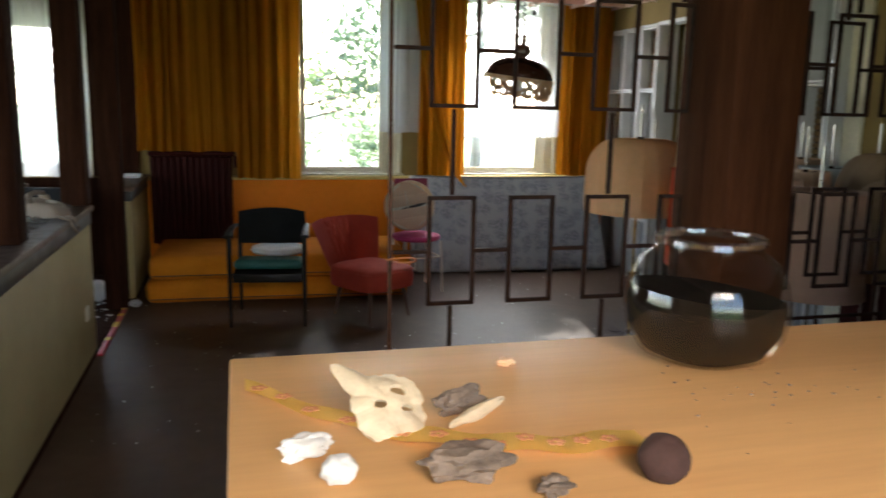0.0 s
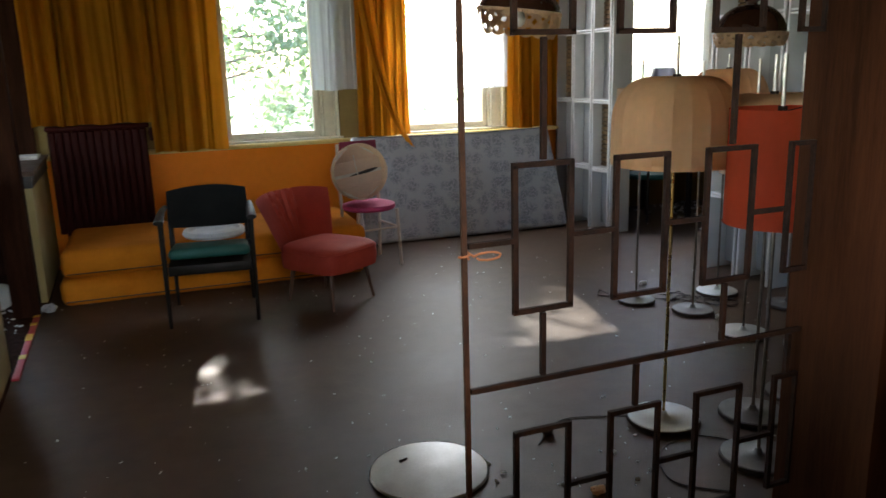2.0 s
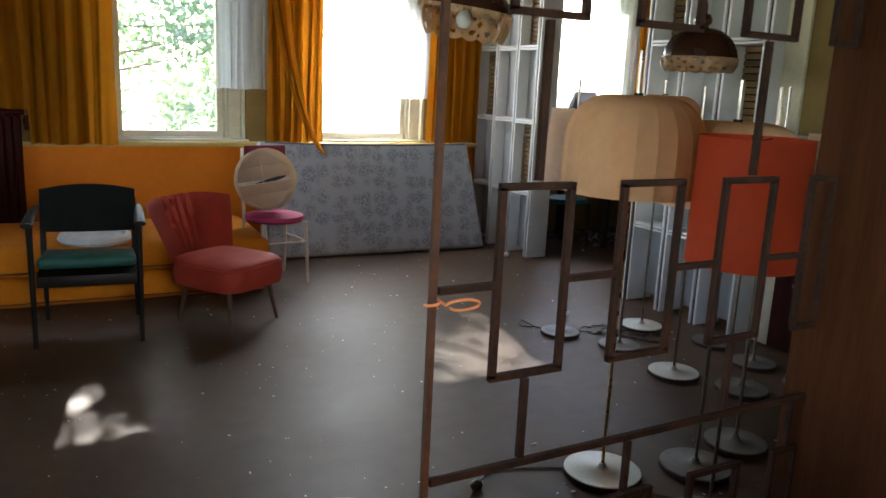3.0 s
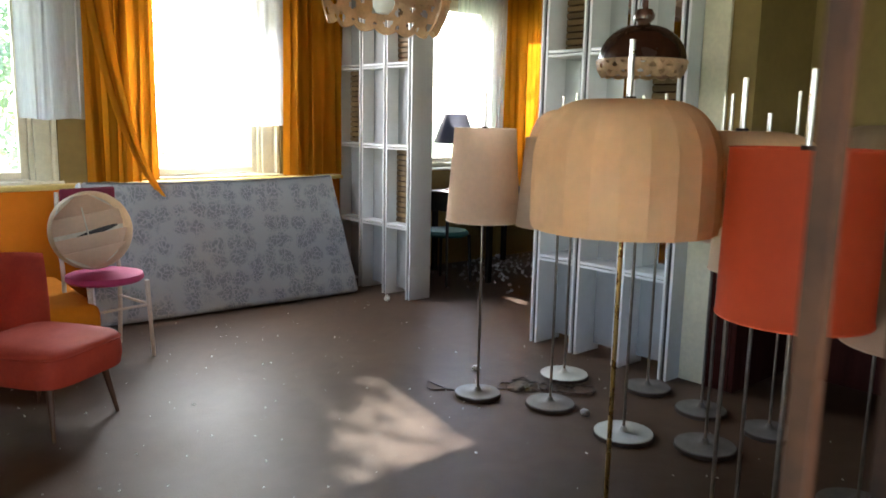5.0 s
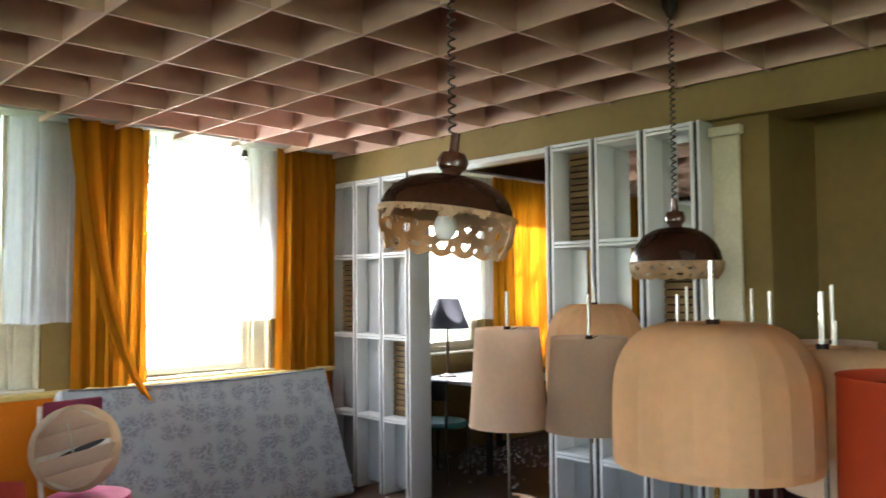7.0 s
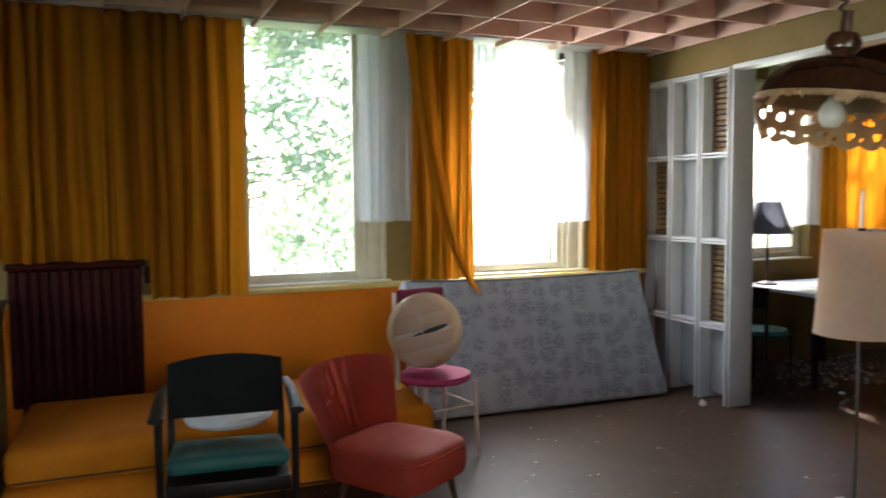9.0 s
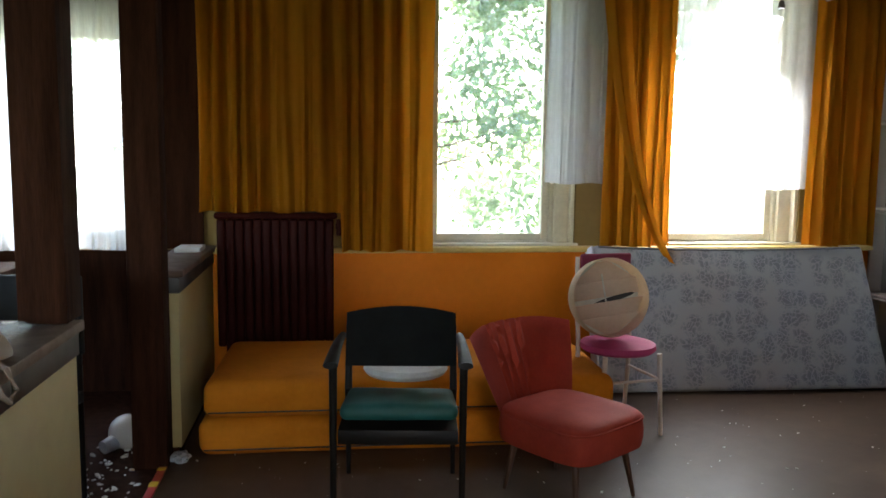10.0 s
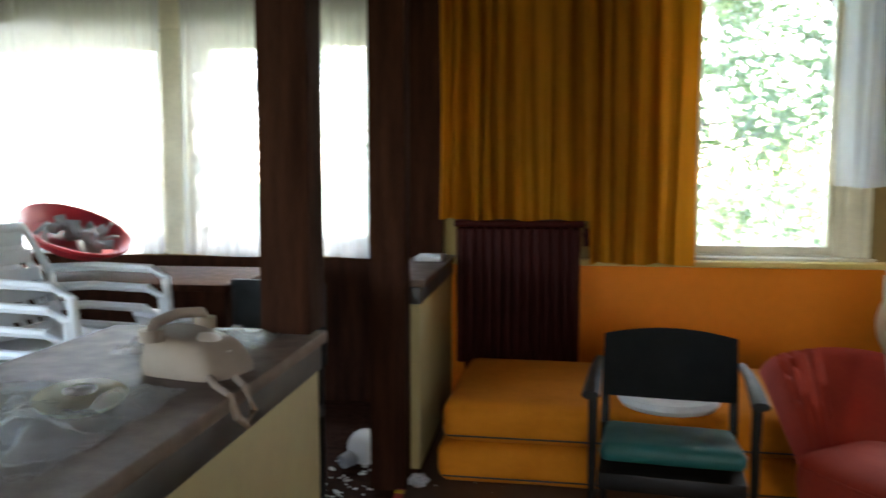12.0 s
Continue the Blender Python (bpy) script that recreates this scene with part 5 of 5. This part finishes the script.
def red_basket():
    b = thing("tray", Matrix.Translation((-2.80, 6.62, 1.05)) @ Matrix.Rotation(radians(26), 4, "Y") @ Matrix.Rotation(radians(8), 4, "X"), "red-rimmed tray full of grey scraps", "tray")
    bm = bmesh.new()
    lathe(bm, [(0.0, 0.0), (0.20, 0.0), (0.25, 0.06), (0.27, 0.065), (0.272, 0.05), (0.21, -0.008), (0.0, -0.008)], 40)
    part("dish", bm, M["red_plastic"], b)
    rnd = random.Random(3)
    for _ in range(26):
        a, q = rnd.uniform(0, 6.28), rnd.uniform(0, 0.19)
        m = Matrix.Translation((q * math.cos(a), q * math.sin(a), rnd.uniform(0.02, 0.07))) @ Euler((rnd.random() * 3, rnd.random() * 3, 0)).to_matrix().to_4x4()
        bm = boxed(-0.04, -0.025, -0.006, 0.04, 0.025, 0.006, 0.003, seg=1)
        bmesh.ops.transform(bm, matrix=m, verts=bm.verts[:])
        part("scrap", bm, M["base_grey"], b, "grey scrap")


red_basket()


def black_chair():
    c = thing("dining_chair", pose(-1.52, 5.75, 0, 0, 0, 170), "black chair behind the counter", "chair")
    part("seat", boxed(-0.21, -0.2, 0.42, 0.21, 0.2, 0.47, 0.012), M["black_leather"], c)
    part("backrest", boxed(-0.21, -0.22, 0.62, 0.21, -0.19, 0.95, 0.010), M["black_leather"], c)
    for x in (-0.19, 0.19):
        for y in (-0.2, 0.18):
            bm = bmesh.new()
            rod(bm, (x, y, 0), (x, y, 0.419 if y > 0 else 0.90), 0.012)
            part("leg", bm, M["black_wood"], c)


black_chair()


def telephone():
    t = thing("telephone", pose(-1.18, 4.60, 0.931, 0, 0, 75) @ Matrix.Diagonal((0.86, 0.95, 0.86, 1)), "old beige desk telephone on the counter", "telephone")

    def body(u, v):
        a = u * 2 * math.pi
        k = 4
        ca, sa = math.cos(a), math.sin(a)
        r = 1 / (abs(ca) ** k + abs(sa) ** k) ** (1 / k)
        s = (1, 1.02, 0.95, 0.80, 0.70, 0.0)[min(5, int(v * 5 + 0.5))]
        z = (0, 0.02, 0.055, 0.085, 0.095, 0.097)[min(5, int(v * 5 + 0.5))]
        return (0.10 * r * ca * s, 0.115 * r * sa * s + 0.02 * v, z * (1 + 0.25 * sa * s))
    bm = shell(body, 40, 5)
    bmesh.ops.remove_doubles(bm, verts=bm.verts[:], dist=0.0006)
    part("housing", bm, M["phone"], t)
    bm = bmesh.new()
    lathe(bm, [(0.0, 0.0), (0.045, 0.0), (0.045, 0.01), (0.02, 0.014), (0.0, 0.014)], 30)
    bmesh.ops.transform(bm, matrix=pose(0, -0.045, 0.070, 28, 0, 0), verts=bm.verts[:])
    part("dial", bm, M["cream_paint"], t, "pale rotary dial")
    bm = bmesh.new()
    tube(bm, [(-0.10, 0.055, 0.115), (-0.085, 0.055, 0.135), (0, 0.055, 0.145), (0.085, 0.055, 0.135), (0.10, 0.055, 0.115)], 0.014, 10)
    rod(bm, (-0.10, 0.055, 0.09), (-0.10, 0.055, 0.12), 0.028, seg=16)
    rod(bm, (0.10, 0.055, 0.09), (0.10, 0.055, 0.12), 0.028, seg=16)
    part("handset", bm, M["phone"], t)
    bm = bmesh.new()
    tube(bm, [(-0.08, -0.09, 0.01), (-0.13, -0.14, 0.01), (-0.16, -0.2, 0.0), (-0.16, -0.22, -0.05), (-0.13, -0.222, -0.075), (-0.10, -0.22, -0.05), (-0.10, -0.2, 0.005), (-0.05, -0.14, 0.008)], 0.009, 8)
    part("cord", bm, M["phone"], t)


telephone()


def plastic_sheet(name, x0, y0, x1, y1, z, hgt, seed, label):
    def fn(u, v):
        p = Vector((u * 5, v * 5, seed))
        e = min(u, 1 - u, v, 1 - v)
        return (x0 + (x1 - x0) * (u + 0.04 * noise.noise(p)), y0 + (y1 - y0) * (v + 0.04 * noise.noise(p + Vector((9, 0, 0)))),
                z + 0.004 + hgt * abs(noise.noise(p * 1.3)) * min(1, e * 8 + 0.15) + 0.35 * hgt * abs(noise.noise(p * 4)))
    solid(name, shell(fn, 40, 40), M["film"], label, "plastic sheet")


plastic_sheet("plastic_sheet", -1.62, 3.95, -1.12, 4.42, 0.931, 0.05, 1, "crumpled clear plastic sheet on the counter")
plastic_sheet("plastic_sheet", -1.45, 4.70, -1.12, 4.97, 0.931, 0.05, 2, "crumpled clear plastic sheet beside the post")


def shade_on_counter():
    bm = bmesh.new()
    lathe(bm, [(0.075, 0.0), (0.082, 0.010), (0.03, 0.022)], 30)
    ob = solid("paper_plate", thicken(bm, 0.003), M["cream"], "cream dish lying on the counter", "dish")
    ob.matrix_world = pose(-1.27, 4.30, 0.945, 8, 4, 0)


shade_on_counter()


def glass_globe():
    bm = bmesh.new()
    bmesh.ops.create_uvsphere(bm, u_segments=36, v_segments=20, radius=0.085, matrix=Matrix.Translation((0, 0, 0.087)))
    g = thing("globe_lamp", pose(-1.265, 6.50, 0.0), "white globe lamp lying on the floor by the post", "lamp")
    part("globe", bm, M["bulb"], g)
    bm = bmesh.new()
    rod(bm, (-0.045, -0.055, 0.055), (-0.085, -0.105, 0.045), 0.038, 0.032, 20)
    part("collar", bm, M["base_grey"], g)


glass_globe()


def folded_papers():
    bm = boxed(-1.13, 7.10, 0.911, -0.99, 7.32, 0.935, 0.003)
    solid("paper_pile", bm, M["paper"], "small pile of white papers on the half wall", "papers")


folded_papers()


# ---- room behind the divider ----
def back_table():
    t = thing("back_table", pose(4.65, 6.98, 0), "white-topped table in the room behind", "table")
    part("tabletop", boxed(-0.25, -0.35, 0.70, 0.75, 0.45, 0.73, 0.004), M["plastic_white"], t)
    for x in (-0.20, 0.70):
        for y in (-0.3, 0.4):
            part("leg", boxed(x - 0.02, y - 0.02, 0, x + 0.02, y + 0.02, 0.699), M["black_wood"], t)


back_table()


def table_lamp():
    f = thing("table_lamp", pose(4.58, 7.28, 0.731), "grey-shaded table lamp on the back table", "table lamp")
    bm = bmesh.new()
    lathe(bm, [(0.0, 0.0), (0.08, 0.0), (0.08, 0.012), (0.014, 0.03), (0.010, 0.06), (0.014, 0.2), (0.010, 0.45), (0.0, 0.45)], 24)
    part("stand", bm, M["leg_wood"], f)
    bm = bmesh.new()
    lathe(bm, [(0.19, 0.42), (0.10, 0.68)], 36)
    part("shade", thicken(bm, 0.003), M["shade_grey"], f, "grey conical shade")


table_lamp()


def back_chair(x, y, turn, label):
    c = thing("dining_chair", pose(x, y, 0, 0, 0, turn), label, "chair", "chairs in the back room")
    bm = bmesh.new()
    lathe(bm, [(0.0, 0.40), (0.20, 0.40), (0.21, 0.42), (0.19, 0.445), (0.0, 0.45)], 28)
    part("seat", bm, M["teal"], c, "round teal seat")
    for a, b in ((-0.15, -0.15), (0.15, -0.15), (-0.15, 0.15), (0.15, 0.15)):
        bm = bmesh.new()
        rod(bm, (a * 1.1, b * 1.1, 0), (a, b, 0.40 if b < 0 else 0.75), 0.011, 0.014)
        part("leg", bm, M["black_wood"], c)
    part("backrest", boxed(-0.17, 0.14, 0.62, 0.17, 0.165, 0.78, 0.008), M["black_wood"], c)


back_chair(4.18, 6.95, 100, "dark chair with a round teal seat in the room behind")
back_chair(4.95, 6.20, 20, "dark chair with a teal seat under the back table")
lump("folded_cloth", 4.75, 6.70, 0.10, 0.07, 0.04, M["shade_grey"], "grey-green cloth lying on the back table", "cloth", 21, 0.4, 0, 0.73)


def rubble():
    rnd = random.Random(8)
    bm = bmesh.new()
    for _ in range(260):
        x, y = rnd.gauss(5.07, 0.40), rnd.gauss(7.03, 0.40)
        s = rnd.uniform(0.008, 0.035)
        bmesh.ops.create_cube(bm, size=1, matrix=Matrix.Translation((x, y, s * 0.35)) @ Euler((rnd.random(), rnd.random(), rnd.random() * 6)).to_matrix().to_4x4() @ Matrix.Diagonal((s, s * 0.7, s * 0.4, 1)))
    solid("rubble", bm, M["base_grey"], "pale plaster rubble on the back room's floor", "rubble", kind="stuff")


rubble()


# ---- scraps on the carpet ----
def scraps():
    rnd = random.Random(4)
    bm = bmesh.new()

    def flake(x, y, s):
        m = Matrix.Translation((x, y, 0.003 + s * 0.2)) @ Euler((rnd.uniform(-0.4, 0.4), rnd.uniform(-0.4, 0.4), rnd.random() * 6)).to_matrix().to_4x4()
        bmesh.ops.create_icosphere(bm, subdivisions=1, radius=1, matrix=m @ Matrix.Diagonal((s, s * rnd.uniform(0.4, 0.9), s * 0.3, 1)))

    for _ in range(420):
        flake(rnd.uniform(-0.9, 3.4), rnd.uniform(2.4, 7.0), rnd.choice((0.003, 0.003, 0.004, 0.005, 0.008)))
    for _ in range(60):
        flake(rnd.gauss(1.3, 0.5), rnd.gauss(3.0, 0.25), rnd.choice((0.005, 0.008, 0.014)))
    for _ in range(70):
        flake(rnd.gauss(-1.27, 0.10), rnd.gauss(6.2, 0.2), rnd.choice((0.008, 0.014, 0.02)))
    solid("scraps", bm, M["paper"], "pale crumbs and flakes scattered on the carpet", "scraps", kind="stuff")


scraps()
lump("crumpled_paper", 3.36, 6.66, 0.05, 0.02, 0.02, M["paper"], "crumpled white paper on the carpet by the divider", "paper", 31, 0.5, 50, 0.0)
lump("crumpled_paper", 2.75, 5.05, 0.025, 0.02, 0.014, M["paper"], "small crumpled paper on the carpet", "paper", 32, 0.5, 10, 0.0)
lump("crumpled_paper", -0.97, 6.27, 0.045, 0.03, 0.028, M["base_grey"], "grey crumpled rag on the floor by the foam mattress", "rag", 33, 0.5, 10, 0.0)
lump("plug_adapter", 1.08, 3.42, 0.03, 0.022, 0.018, M["cord"], "dark plug lying on the carpet", "plug", 34, 0.2, 30, 0.0)
lump("crumpled_paper", 1.02, 2.95, 0.03, 0.02, 0.012, M["shade_beige"], "torn tan paper scrap on the carpet", "paper", 35, 0.5, 10, 0.0)


# ---- outdoors ----
def ground():
    bm = bmesh.new()
    bmesh.ops.create_grid(bm, x_segments=2, y_segments=2, size=400, matrix=Matrix.Translation((0, 0, -0.6)))
    structure("ground", bm, M["grass"], "lawn and undergrowth outside")


ground()


def tree(x, y, height, crown_r, seed, leaves, crown_z=0.55, lean=0.0, label="leafy green tree outside the windows"):
    rnd = np.random.RandomState(seed)
    r = random.Random(seed)
    t = thing("tree", pose(x, y, -0.6), label, "tree", "trees outside")
    bm = bmesh.new()
    tops = []
    pts = [(lean, 0, 0), (0.1 + lean, 0.05, height * (0.45 if lean else 0.3)), (0.4 * lean, 0.15, height * 0.66), (0.1, 0.1, height * 0.9)]
    for i in range(3):
        rod(bm, pts[i], pts[i + 1], 0.17 * (1 - 0.28 * i), 0.17 * (0.72 - 0.28 * i), 10)
    for k in range(14):
        z = height * r.uniform(0.68 if lean else 0.18, 0.85)
        a = r.uniform(0, 6.28)
        L = crown_r * r.uniform(0.5, 0.95)
        e = (L * math.cos(a), L * math.sin(a), z + L * r.uniform(0.05, 0.5))
        rod(bm, (0.05, 0.08, z), e, 0.028, 0.006, 7)
        tops.append(e)
    part("trunk", bm, M["trunk"], t)
    centres = []
    for k in range(95):
        a, q = r.uniform(0, 6.28), math.sqrt(r.random()) * crown_r
        z = height * (1 - crown_z) + height * crown_z * r.random()
        fall = 1 - 0.5 * ((z / height) - 0.5) ** 2
        centres.append((q * math.cos(a) * fall, q * math.sin(a) * fall, z))
    C = np.array(centres + [tuple(e) for e in tops])
    idx = rnd.randint(0, len(C), leaves)
    P = C[idx] + rnd.normal(0, 0.21, (leaves, 3))
    U = rnd.normal(0, 1, (leaves, 3)); U /= np.linalg.norm(U, axis=1)[:, None]
    V = rnd.normal(0, 1, (leaves, 3)); V -= (V * U).sum(1)[:, None] * U; V /= np.linalg.norm(V, axis=1)[:, None]
    s = rnd.uniform(0.045, 0.085, (leaves, 1))
    quad = np.stack([P - U * s, P + V * s * 0.5, P + U * s, P - V * s * 0.5], 1).reshape(-1, 3)
    faces = np.arange(leaves * 4).reshape(-1, 4)
    me = bpy.data.meshes.new("crown")
    me.from_pydata(quad.tolist(), [], faces.tolist())
    me.materials.append(M["leaf"])
    ob = new("crown", me)
    ob.parent = t
    return t


# added to block sun at window 1; the crown hangs above the view
tree(1.5, 12.6, 7.8, 1.8, 7, 14000, 0.42, 1.6, "added tall tree whose mostly unseen dense crown shades the windows")
tree(0.3, 12.5, 7.5, 2.6, 1, 13000, 0.85)
# crown added mostly above view, sized so only a small sun patch passes
tree(3.6, 14.0, 7.7, 2.0, 2, 24000, 0.42)
# unseen tree placed to keep direct sun off the back room's curtain
tree(7.3, 15.0, 9.4, 2.4, 3, 9000, 0.5)
tree(-2.6, 16.0, 10.0, 3.2, 4, 9000, 0.85)
tree(5.8, 19.5, 11.0, 3.6, 5, 5000, 0.85)
tree(-6.5, 19.0, 11.0, 3.6, 6, 5000, 0.85)
